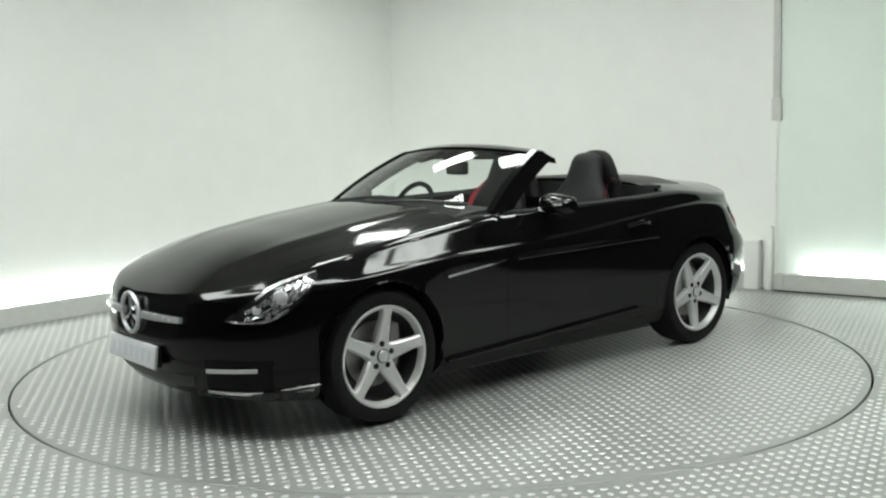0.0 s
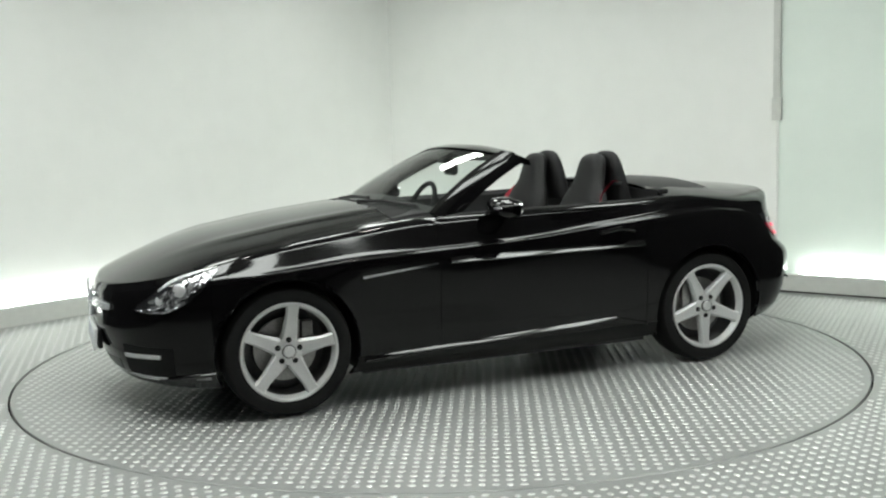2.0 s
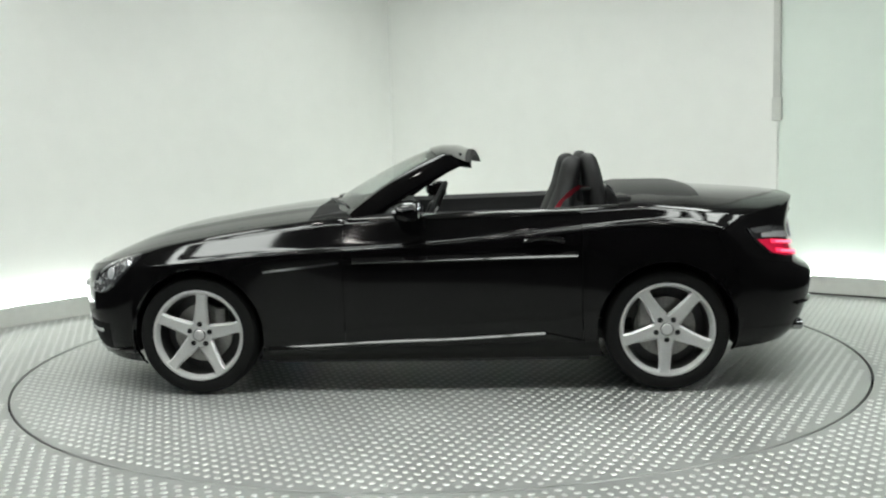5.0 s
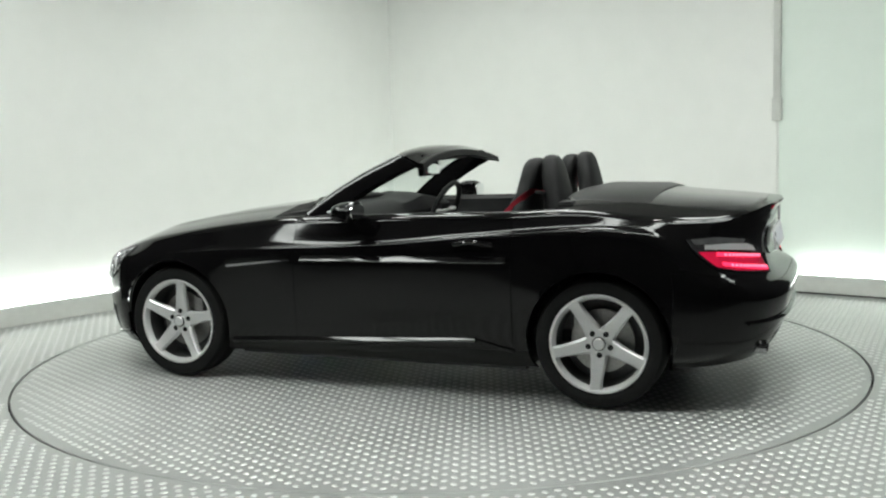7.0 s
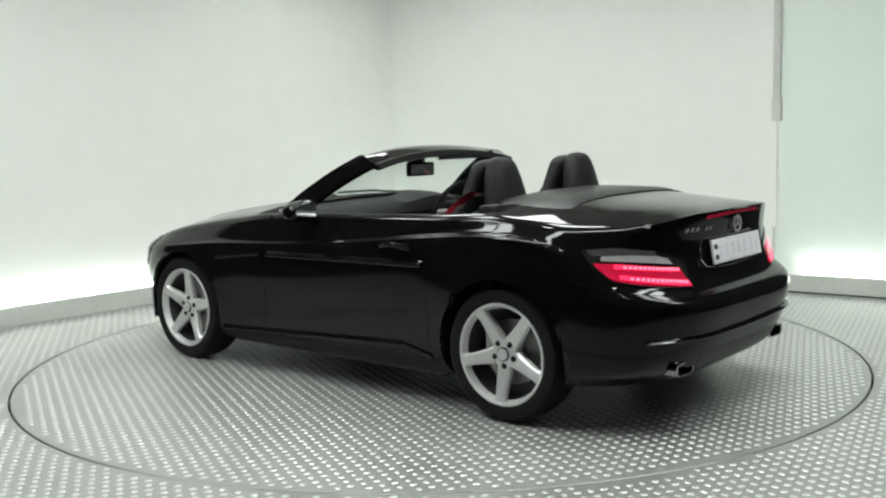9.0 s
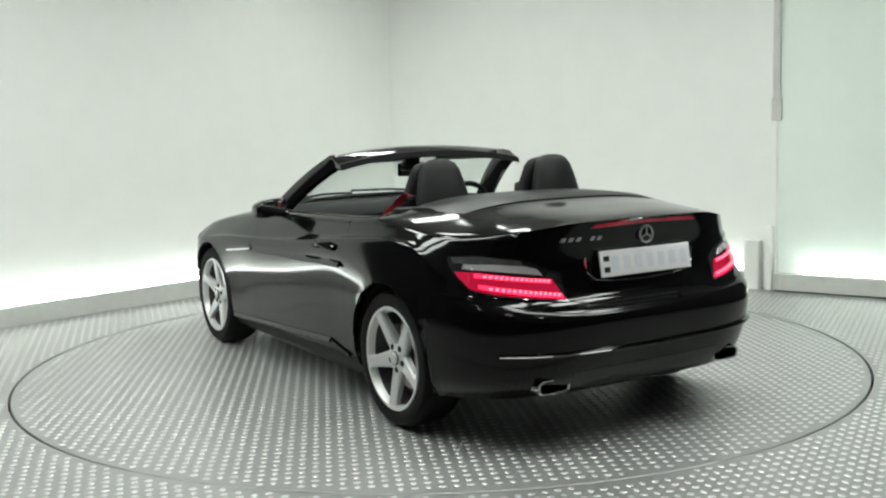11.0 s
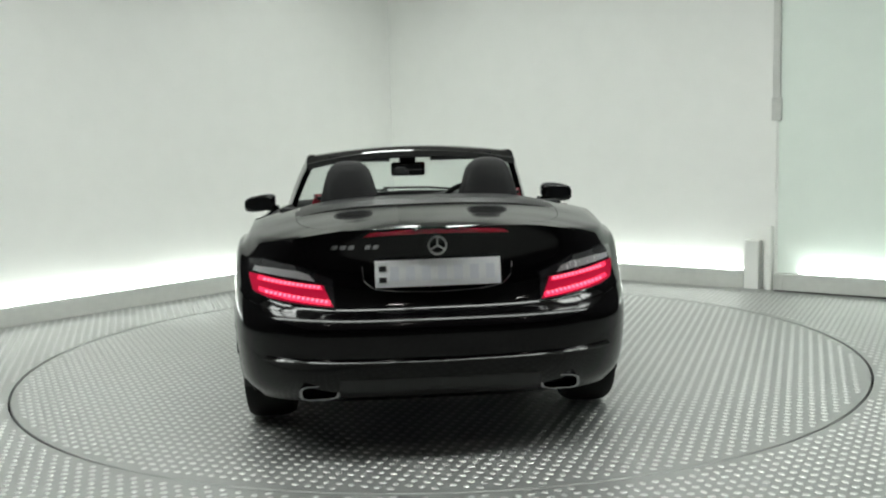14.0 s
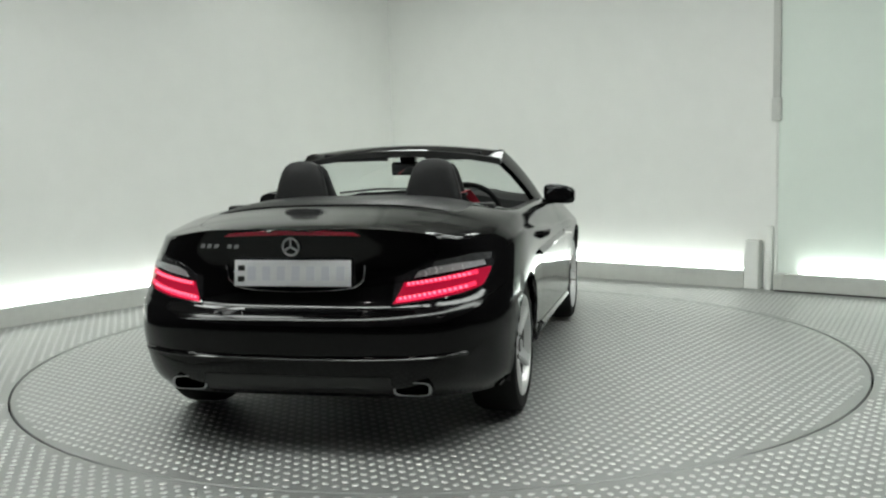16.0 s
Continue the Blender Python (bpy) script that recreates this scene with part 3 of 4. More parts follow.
    box_bm(-1.28, 0, 0.25, 0.94, 1.02, 0.09, 0.01, bm=bm)
    part("underbody", bm, PLASTIC, car)
    return panels


def build_cabin(car):
    # tub: floor, inner door faces and bulkheads
    part("cabin_floor", box_bm(-0.25, 0, 0.33, 1.6, 1.5, 0.06, 0.01), LEATHER, car)
    for s in (1, -1):
        bm = bmesh.new()
        xs = np.linspace(0.40, -0.98, 24)
        rows = []
        for x in xs:
            c = at_x(x)
            y6, z6 = float(np.interp(-x, -GRID[-1, :, 0], GRID[-1, :, 1])), float(np.interp(-x, -GRID[-1, :, 0], GRID[-1, :, 2]))
            rows.append([bm.verts.new((x, s * y, z)) for y, z in ((y6 - 0.046, z6 + 0.006), (y6 - 0.075, z6 + 0.016), (y6 - 0.11, z6 - 0.01), (y6 - 0.12, z6 - 0.12),
                                                                  (y6 - 0.16, z6 - 0.22), (y6 - 0.13, z6 - 0.30), (y6 - 0.12, 0.36))])
        for a, b in zip(rows, rows[1:]):
            for k in range(6):
                bm.faces.new((a[k], a[k + 1], b[k + 1], b[k]))
        part("door_lining", bm, LEATHER, car)
    part("rear_bulkhead", box_bm(-1.02, 0, 0.68, 0.08, 1.42, 0.62, 0.02), LEATHER, car)
    # dashboard with its binnacle
    bm = bmesh.new()
    prof = ((0.62, .935), (0.45, .955), (0.30, .950), (0.20, .925), (0.16, .87), (0.20, .74), (0.34, .60), (0.60, .55))
    rows = []
    for y in np.linspace(-0.70, 0.70, 21):
        k = 0.03 * math.exp(-((y + 0.36) / 0.16) ** 2)
        rows.append([bm.verts.new((x, y, z + (k if i in (1, 2, 3) else 0) - 0.02 * abs(y / 0.7) ** 3)) for i, (x, z) in enumerate(prof)])
    for a, b in zip(rows, rows[1:]):
        for k in range(len(prof) - 1):
            bm.faces.new((a[k], a[k + 1], b[k + 1], b[k]))
    part("dashboard", bm, LEATHER, car)
    part("centre_console", box_bm(-0.25, 0, 0.52, 0.95, 0.24, 0.30, 0.04), LEATHER, car)
    # steering wheel on the offside
    hub = Vector((0.06, -0.36, 0.86))
    tilt = Matrix.Rotation(radians(-24), 3, "Y")
    pts = [hub + tilt @ Vector((0, 0.185 * math.cos(a), 0.185 * math.sin(a))) for a in np.linspace(0, 2 * math.pi, 36, endpoint=False)]
    sw = part("steering_wheel", tube_bm(pts, 0.016, 8, True), LEATHER, car)
    bm = box_bm(hub.x + 0.02, hub.y, hub.z, 0.05, 0.14, 0.12, 0.02, tilt)
    part("hub_pad", bm, LEATHER, sw)
    for a in (0, math.pi, -math.pi / 2):
        e = hub + tilt @ Vector((0, 0.18 * math.cos(a), 0.18 * math.sin(a)))
        part("spoke", tube_bm([hub, e], 0.014, 6), ALLOY, sw)


def lofted(name, rings, mat, parent, label=""):
    bm = bmesh.new()
    vs = [[bm.verts.new(p) for p in r] for r in rings]
    n = len(vs[0])
    for a, b in zip(vs, vs[1:]):
        for k in range(n):
            bm.faces.new((a[k], a[(k + 1) % n], b[(k + 1) % n], b[k]))
    bm.faces.new(vs[0][::-1])
    bm.faces.new(vs[-1])
    return part(name, bm, mat, parent, label)


def pad(cx, cy, levels, lean, n=22, power=2.6):
    """Rings of a cushion: levels of (z, half depth, half width, shift)."""
    rings = []
    for z, dx, dy, sh in levels:
        ring = []
        for k in range(n):
            a = 2 * math.pi * k / n
            ca, sa = math.cos(a), math.sin(a)
            x = math.copysign(abs(ca) ** (2 / power), ca) * dx
            y = math.copysign(abs(sa) ** (2 / power), sa) * dy
            ring.append((cx + x + sh - lean * (z - 0.9), cy + y, z))
        rings.append(ring)
    return rings


def build_seats(car):
    for s in (1, -1):
        y = 0.36 * s
        lofted("seat_cushion", pad(-0.32, y, ((.36, .24, .24, 0), (.48, .26, .25, 0), (.55, .25, .24, 0), (.57, .20, .19, 0)), 0.0), LEATHER, car)
        lofted("seat_back", pad(-0.70, y, ((.45, .09, .22, 0.05), (.60, .10, .245, 0), (.85, .080, .24, 0), (.95, .066, .20, 0), (1.02, .056, .142, 0), (1.10, .056, .120, .004),
                                           (1.150, .054, .106, .008), (1.176, .046, .088, .01), (1.190, .032, .060, .012), (1.196, .012, .03, .012)), 0.30), LEATHER, car,
               "black leather seat back with built-in head restraint")
        # padded roll-over hoop behind the seat
        lofted("roll_hoop", pad(-0.905, y, ((.90, .066, .170, 0), (1.02, .060, .148, 0), (1.10, .056, .128, 0), (1.155, .050, .110, 0), (1.185, .042, .090, 0), (1.203, .030, .062, 0), (1.210, .012, .025, 0)), -0.16),
               LEATHER, car, "dark padded roll-over hoop cover")
        # red belt across the outer shoulder of the seat, and its guide
        yo = y + 0.17 * s
        pts = [(-0.845, yo - 0.02 * s, 1.030), (-0.81, yo - 0.010 * s, 1.036), (-0.76, yo + 0.002 * s, 1.005), (-0.715, yo + 0.02 * s, 0.965), (-0.675, yo + 0.055 * s, 0.915),
               (-0.63, yo + 0.08 * s, 0.80), (-0.58, yo + 0.082 * s, 0.60)]
        bm = bmesh.new()
        rows = []
        for p in pts:
            c = Vector(p)
            wide = Vector((0.015, 0.015 * s, 0.004))
            rows.append([bm.verts.new(c + wide * k + Vector((0.0, 0.002 * q * s, 0.003 * q))) for k, q in ((-1, 0), (1, 0), (1, 1), (-1, 1))])
        for a, b in zip(rows, rows[1:]):
            for k in range(4):
                bm.faces.new((a[k], a[(k + 1) % 4], b[(k + 1) % 4], b[k]))
        bm.faces.new(rows[0])
        bm.faces.new(rows[-1])
        part("seat_belt", bm, REDBELT, car, "bright red seat belt webbing")
        part("belt_guide", box_bm(-0.835, yo - 0.018 * s, 1.022, 0.05, 0.03, 0.016, 0.005), PLASTIC, car)


def build_windscreen(car):
    def base(y):
        q = abs(y) / 0.73
        return Vector((0.60 - 0.19 * q ** 2.2, y, 0.965 - 0.045 * q ** 2))
    def top(y):
        q = abs(y) / 0.57
        return Vector((0.00 - 0.085 * q ** 2.2, y, 1.262 - 0.038 * q ** 2))
    n, m = 28, 10
    bm = bmesh.new()
    grid = []
    for i in range(n + 1):
        t = -1 + 2 * i / n
        b, u = base(0.73 * t), top(0.575 * t)
        col = []
        for j in range(m + 1):
            s = j / m
            p = b.lerp(u, s) + Vector((0.02, 0, 0.03)) * 4 * s * (1 - s) * 0.6
            col.append(p)
        grid.append(col)
    vs = [[bm.verts.new(p) for p in col] for col in grid]
    for i in range(n):
        for j in range(m):
            bm.faces.new((vs[i][j], vs[i + 1][j], vs[i + 1][j + 1], vs[i][j + 1]))
    g = part("windscreen", bm, GLASS, car, "clear raked windscreen glass")
    g.visible_shadow = False
    # pillars
    for s in (0, n):
        sg = -1 if s == 0 else 1
        rings = []
        for j in range(m + 1):
            p = grid[s][j]
            k = j / m
            wx, wy = 0.055 - 0.012 * k, 0.036
            back = Vector((-0.105 - 0.01 * k, 0.0, -0.045))
            rings.append([p + Vector((0.016, -0.012 * sg, 0.012)), p + Vector((0.0, 0.022 * sg, 0.010)), p + Vector((-0.04, wy * sg, -0.016)),
                          p + back + Vector((0, 0.022 * sg, 0)), p + back + Vector((-0.004, -0.012 * sg, -0.004)), p + Vector((-0.02, -0.022 * sg, -0.006))])
        lofted("windscreen_pillar", rings, PAINT, car)
    # header rail, swept to its rear lip
    rings = []
    for i in range(n + 1):
        t = -1 + 2 * i / n
        p = top(0.605 * t)
        q = abs(t) ** 3
        rear = -0.205 - 0.015 * q
        rings.append([p + Vector((0.035, 0, -0.004)), p + Vector((-0.03, 0, 0.010 - 0.004 * q)), Vector((rear + 0.08, p.y, p.z + 0.006 - 0.012 * q)),
                      Vector((rear, p.y, p.z - 0.024 - 0.018 * q)), Vector((rear - 0.008, p.y, p.z - 0.05 - 0.018 * q)), Vector((rear + 0.03, p.y, p.z - 0.052 - 0.006 * q)),
                      p + Vector((-0.04, 0, -0.045)), p + Vector((0.02, 0, -0.022))])
    lofted("header_rail", rings, PAINT, car)
    rings = []
    for i in range(n + 1):
        t = -1 + 2 * i / n
        p = top(0.600 * t)
        q = abs(t) ** 3
        rear = -0.205 - 0.015 * q
        rings.append([Vector((rear + 0.03, p.y, p.z - 0.016 - 0.014 * q)), Vector((rear - 0.004, p.y, p.z - 0.020 - 0.018 * q)), Vector((rear - 0.012, p.y, p.z - 0.052 - 0.018 * q)),
                      Vector((rear + 0.03, p.y, p.z - 0.058 - 0.006 * q)), p + Vector((-0.02, 0, -0.048)), p + Vector((0.02, 0, -0.030))])
    lofted("header_lining", rings, HEADLINING, car, "matt black lining of the windscreen header")
    # sun visors, inside mirror
    for s in (1, -1):
        part("sun_visor", box_bm(-0.10, 0.30 * s, 1.205, 0.15, 0.36, 0.016, 0.006, Matrix.Rotation(radians(14), 3, "Y")), LEATHER, car)
    im = part("inside_mirror", box_bm(0.0, 0.01, 1.132, 0.035, 0.205, 0.082, 0.018, Matrix.Rotation(radians(-8), 3, "Z"), seg=3), GLOSSBLACK, car)
    part("mirror_face", box_bm(-0.021, 0.014, 1.132, 0.004, 0.178, 0.060, 0.001, Matrix.Rotation(radians(-8), 3, "Z")), MIRROR, im)
    part("stalk", box_bm(0.03, 0.01, 1.20, 0.07, 0.10, 0.075, 0.02), GLOSSBLACK, im)
    # wipers
    for y0, y1 in ((-0.45, 0.15), (0.12, 0.60)):
        a, b = base(y0) + Vector((0.02, 0, 0.012)), base(y1) + Vector((-0.035, 0, 0.03))
        part("wiper", tube_bm([a, a.lerp(b, 0.5) + Vector((0.01, 0, 0.012)), b], 0.008, 6), PLASTIC, car)


def build_wheel(car, x, s, phase):
    w = new("wheel")
    w.parent = car
    w.location = (x, 0.858 * s, 0.318)
    f = s  # outward
    R = 0.318
    prof = [(0.236, -0.205), (0.262, -0.215), (0.296, -0.205), (0.312, -0.175), (R, -0.14), (R, -0.045), (0.313, -0.012), (0.300, 0.008), (0.275, 0.014), (0.252, 0.010), (0.238, 0.002)]
    part("tyre", lathe_bm([(r, y * f) for r, y in prof], 64), RUBBER, w, "black low-profile road tyre")
    prof = [(0.242, 0.003), (0.239, 0.010), (0.228, 0.009), (0.219, -0.006), (0.214, -0.024), (0.217, -0.024)]
    rim = part("rim", lathe_bm([(r, y * f) for r, y in prof], 64), ALLOY, w, "silver five-spoke alloy rim")
    part("barrel", lathe_bm([(r, y * f) for r, y in ((0.216, -0.022), (0.208, -0.10), (0.206, -0.19), (0.236, -0.205))], 64), ALLOYDARK, rim)
    part("brake_disc", lathe_bm([(0.0005, -0.075 * f), (0.07, -0.075 * f), (0.075, -0.088 * f), (0.155, -0.088 * f), (0.155, -0.11 * f), (0.0005, -0.11 * f)], 40), STEEL, w)
    part("caliper", box_bm(-0.105 if x > 0 else 0.105, -0.085 * f, 0.06, 0.06, 0.06, 0.15, 0.015), STEEL, w)
    part("back_plate", lathe_bm([(0.0005, -0.13 * f), (0.205, -0.13 * f)], 40), ALLOYDARK, w)
    for k in range(5):
        a = radians(phase + 72 * k)
        d = Vector((math.cos(a), 0, math.sin(a)))
        t = Vector((-math.sin(a), 0, math.cos(a)))
        o = Vector((0, f, 0))
        rings = []
        for r, hw, y, th in ((0.030, 0.022, -0.022, 0.03), (0.060, 0.043, -0.020, 0.032), (0.085, 0.038, -0.014, 0.036), (0.13, 0.033, -0.006, 0.036),
                             (0.18, 0.0285, 0.002, 0.034), (0.212, 0.030, 0.006, 0.030), (0.229, 0.041, 0.007, 0.026)):
            c = d * r + o * y
            rings.append([c + t * hw * q + o * v for q, v in ((-1.0, -th), (-1.0, -0.010), (-0.72, -0.001), (-0.25, -0.003), (0.25, -0.003), (0.72, -0.001), (1.0, -0.010), (1.0, -th))])
        lofted("spoke", rings, ALLOY, rim)
    hubp = [(0.0005, -0.004), (0.022, -0.004), (0.031, -0.008), (0.034, -0.016), (0.066, -0.021), (0.072, -0.03), (0.072, -0.06)]
    part("hub", lathe_bm([(r, y * f) for r, y in hubp], 40), ALLOY, rim)
    part("centre_cap", lathe_bm([(0.0005, 0.001 * f), (0.024, -0.0005 * f), (0.029, -0.006 * f)], 30), ALLOY, rim)
    part("cap_groove", lathe_bm([(0.0295, -0.0072 * f), (0.0335, -0.0072 * f), (0.0345, -0.012 * f)], 30), ALLOYDARK, rim)
    for k in range(5):
        a = radians(phase - 4 + 72 * k)
        c = (0.056 * math.cos(a), 0, 0.056 * math.sin(a))
        part("bolt", lathe_bm([(0.0005, -0.0165 * f), (0.0135, -0.0165 * f), (0.0145, -0.021 * f), (0.0145, -0.03 * f)], 12, center=c), GAP, rim)


def build_mirrors(car):
    for s in (1, -1):
        arm = lofted("door_mirror", [[(0.10 + 0.05 * ca * k, s * y, z + 0.022 * sa * k) for ca, sa in [(math.cos(a), math.sin(a)) for a in np.linspace(0, 2 * math.pi, 12, endpoint=False)]]
                                     for y, z, k in ((0.80, 0.915, 1.0), (0.85, 0.912, 0.7), (0.90, 0.925, 0.8))], PAINT, car, "black folding door mirror")
        rings = []
        for y, k in ((0.815, 0.55), (0.825, 0.80), (0.85, 0.95), (0.90, 1.0), (0.95, 0.96), (0.985, 0.78), (0.998, 0.5)):
            ring = []
            for a in np.linspace(0, 2 * math.pi, 24, endpoint=False):
                ca, sa = math.cos(a), math.sin(a)
                xx = (0.105 if ca > 0 else 0.035) * math.copysign(abs(ca) ** 0.8, ca) * k
                zz = (0.050 if s == 1 else 0.056) * math.copysign(abs(sa) ** 0.7, sa) * k
                ring.append((0.055 + xx - 0.04 * (y - 0.9), s * y, (0.952 if s == 1 else 0.962) + zz - 0.12 * (y - 0.9)))
            rings.append(ring)
        lofted("housing", rings, PAINT, arm)
        rings = []
        for k, dx in ((1.0, 0.0), (1.0, -0.006)):
            rings.append([(0.022 + dx, s * (0.908 + 0.072 * math.copysign(abs(math.cos(a)) ** 0.6, math.cos(a))), (0.950 if s == 1 else 0.960) + 0.038 * math.copysign(abs(math.sin(a)) ** 0.7, math.sin(a)))
                          for a in np.linspace(0, 2 * math.pi, 24, endpoint=False)])
        lofted("mirror_face", rings, MIRROR, arm)
        part("indicator", box_bm(0.13, 0.92 * s, 0.955, 0.05, 0.12, 0.010, 0.004), CLEARLENS, arm)


def facets(ob, amount):
    """Turns a smooth panel into a cut, glittering one."""
    rnd = random.Random(17)
    for v in ob.data.vertices:
        v.co += Vector((rnd.uniform(-1, 1), rnd.uniform(-1, 1), rnd.uniform(-1, 1))) * amount
    for f in ob.data.polygons:
        f.use_smooth = False
    return ob


def bead(name, line, radius, mat, parent, side, off):
    """A thin rounded moulding along a line of (column, height) on the body."""
    pts = []
    for c, z in line:
        p, q = surf(c, z), surf(min(c + 0.6, NC - 1.01), z)
        n = Vector((p.y - q.y, q.x - p.x, 0))
        n = -n.normalized() if n.length > 1e-9 else Vector((0, 1, 0))
        if n.dot(Vector((p.x * 0.4, p.y, 0))) < 0:
            n = -n
        p = p + n * off
        pts.append((p.x, p.y * side, p.z))
    return part(name, tube_bm(pts, radius, 8), mat, parent)


def outward(c, z):
    p, q = surf(c, z), surf(min(c + 0.6, NC - 1.01), z)
    n = Vector((q.y - p.y, p.x - q.x, 0))
    n = n.normalized() if n.length > 1e-9 else Vector((0, 1, 0))
    return p, (-n if n.dot(Vector((p.x * 0.4, p.y, 0))) < 0 else n)


def ledge(name, line, tall, low, high, mat, parent, side):
    """A slim moulding whose top face slopes back towards the body."""
    rings = []
    for c, z in line:
        p, n = outward(c, z)
        q, m = outward(c, z + tall)
        ring = [p - n * 0.010, p + n * low * 0.8 - Vector((0, 0, 0.008)), p + n * low]
        for f in (0.3, 0.6):
            # slightly bowed between the crest and the foot
            ring.append((p + n * low).lerp(q + m * high, f) + (n + Vector((0, 0, 0.8))) * 0.015 * tall)
        ring += [q + m * high, q - m * 0.010]
        rings.append([(v.x, v.y * side, v.z) for v in ring])
    return lofted(name, rings, mat, parent)


def build_details(car, panels):
    X, FY, RY = at_x, nose_y, tail_y
    boot, front, rear = panels["boot_lid"][0], panels["front_bumper"][0], panels["rear_bumper"][0]
    # grille opening with its bar and round badge
    patch("grille", [(FY(0.0), .44), (FY(0.36), .445)], [(FY(0.0), .622), (FY(0.44), .612)], GLOSSBLACK, car, 1, 0.002, 0.02)
    patch("grille", [(FY(0.0), .44), (FY(0.36), .445)], [(FY(0.0), .622), (FY(0.44), .612)], GLOSSBLACK, car, -1, 0.002, 0.02)
    for s in (1, -1):
        patch("grille_bar", [(FY(0.09), .524), (FY(0.40), .528)], [(FY(0.09), .556), (FY(0.40), .554)], SATIN, car, s, 0.022, 0.03, label="chrome bar across the grille")
    ring = [(2.058, 0.092 * math.cos(a), 0.541 + 0.092 * math.sin(a)) for a in np.linspace(0, 2 * math.pi, 40, endpoint=False)]
    badge = part("badge", tube_bm(ring, 0.011, 10, True), SATIN, car, "large round chrome badge on the grille")
    part("badge_centre", tube_bm([(2.035, 0, 0.541), (2.058, 0, 0.541)], 0.030, 20), CHROME, badge)
    for k in range(3):
        a = math.pi / 2 + k * 2 * math.pi / 3
        part("badge_bar", tube_bm([(2.052, 0, 0.541), (2.054, 0.085 * math.cos(a), 0.541 + 0.085 * math.sin(a))], 0.007, 6), SATIN, badge)
    # front number plate
    fp = part("number_plate", box_bm(2.058, 0, 0.358, 0.014, 0.52, 0.108, 0.003, Matrix.Rotation(radians(-7), 3, "Y")), PLATEWHITE, car, "white number plate with plain grey bars")
    for k in range(7):
        part("print_bar", box_bm(2.066, -0.20 + k * 0.066, 0.358, 0.002, 0.036, 0.06, 0, Matrix.Rotation(radians(-7), 3, "Y")), PLATEBAR, fp)
    part("plate_holder", box_bm(2.036, 0, 0.358, 0.024, 0.50, 0.10, 0.008), PLASTIC, front)
    # lower intake, fog lamp slots with chrome strips
    for s in (1, -1):
        patch("lower_intake", [(FY(0.0), .215), (FY(0.40), .225)], [(FY(0.0), .275), (FY(0.42), .285)], PLASTIC, front, s, 0.002, 0.02)
        slot = patch("fog_lamp_recess", [(FY(0.47), .205), (FY(0.73), .205)], [(FY(0.50), .375), (FY(0.745), .37)], HEADLINING, car, s, 0.002, 0.02)
        patch("running_light", [(FY(0.50), .312), (FY(0.695), .318)], [(FY(0.50), .330), (FY(0.695), .335)], SATIN, slot, s, 0.010, 0.012, m=3)
        patch("trim_strip", [(FY(0.47), .214), (FY(0.70), .210)], [(FY(0.47), .222), (FY(0.70), .226)], SATIN, slot, s, 0.010, 0.012, m=2)
        patch("bumper_reflector", [(X(1.67), .218), (X(1.60), .218)], [(X(1.67), .250), (X(1.60), .250)], SMOKE, front, s, 0.005, 0.01, n=8, m=3)
        ledge("splitter_edge", [(c, z) for c, z in zip(np.linspace(FY(0.66), X(1.57), 20), np.linspace(.206, .248, 20))], 0.012, 0.0185, 0.001, PAINT, front, s)
        # headlight
        hx = np.array([1.885, 1.83, 1.79, 1.74, 1.68, 1.61, 1.565, 1.53])
        zlo = np.array([.546, .530, .528, .540, .578, .645, .690, .728])
        zup = np.array([.560, .612, .650, .690, .714, .730, .738, .744])
        def lamp_line(k0, k1, f):
            return [(X(hx[k]), zlo[k] + (zup[k] - zlo[k]) * f) for k in range(k0, k1)]
        h = patch("headlight", lamp_line(0, 8, 0.0), lamp_line(0, 8, 1.0), LAMPDARK, car, s, 0.004, 0.02, 36, 10, "clear headlight with silver reflectors")
        patch("headlight_trim", lamp_line(2, 8, 0.88), lamp_line(2, 8, 0.96), SATIN, h, s, 0.008, 0.01, 30, 2)
        for k0, k1, f0, f1, n, m in ((1, 4, 0.22, 0.42, 12, 3), (3, 7, 0.20, 0.78, 18, 6), (1, 4, 0.54, 0.74, 10, 2)):
            facets(patch("reflector", lamp_line(k0, k1, f0), lamp_line(k0, k1, f1), FACET, h, s, 0.006, 0.012, n, m, "silver lamp reflector"), 0.0042)
        facets(patch("indicator_bar", lamp_line(0, 5, 0.05), lamp_line(0, 5, 0.15), FACET, h, s, 0.007, 0.01, 16, 2), 0.003)
        for c, z, r, mat in ((X(1.79), .595, .022, CLEARLENS), (X(1.705), .645, .034, CLEARLENS), (X(1.755), .562, .013, SATIN), (X(1.62), .690, .015, SATIN)):
            p = surf(c, z)
            n = Vector((0.62, 0.74, 0.22)).normalized()
            q = n.to_track_quat("Z", "Y").to_matrix().to_4x4()
            bm = bmesh.new()
            bmesh.ops.create_uvsphere(bm, u_segments=18, v_segments=10, radius=r, matrix=Matrix.Diagonal((1, s, 1, 1)) @ Matrix.Translation(p + n * 0.002) @ q @ Matrix.Diagonal((1, 1, 0.30, 1)))
            part("lamp_lens", bm, mat, h)
        # wing vent with chrome fin
        v = patch("wing_vent", [(X(0.85), .638), (X(0.46), .676)], [(X(0.86), .690), (X(0.46), .714)], GLOSSBLACK, car, s, 0.0025, 0.01)
        patch("vent_fin", [(X(0.845), .646), (X(0.45), .688)], [(X(0.845), .658), (X(0.45), .697)], CHROME, v, s, 0.010, 0.012, m=2)
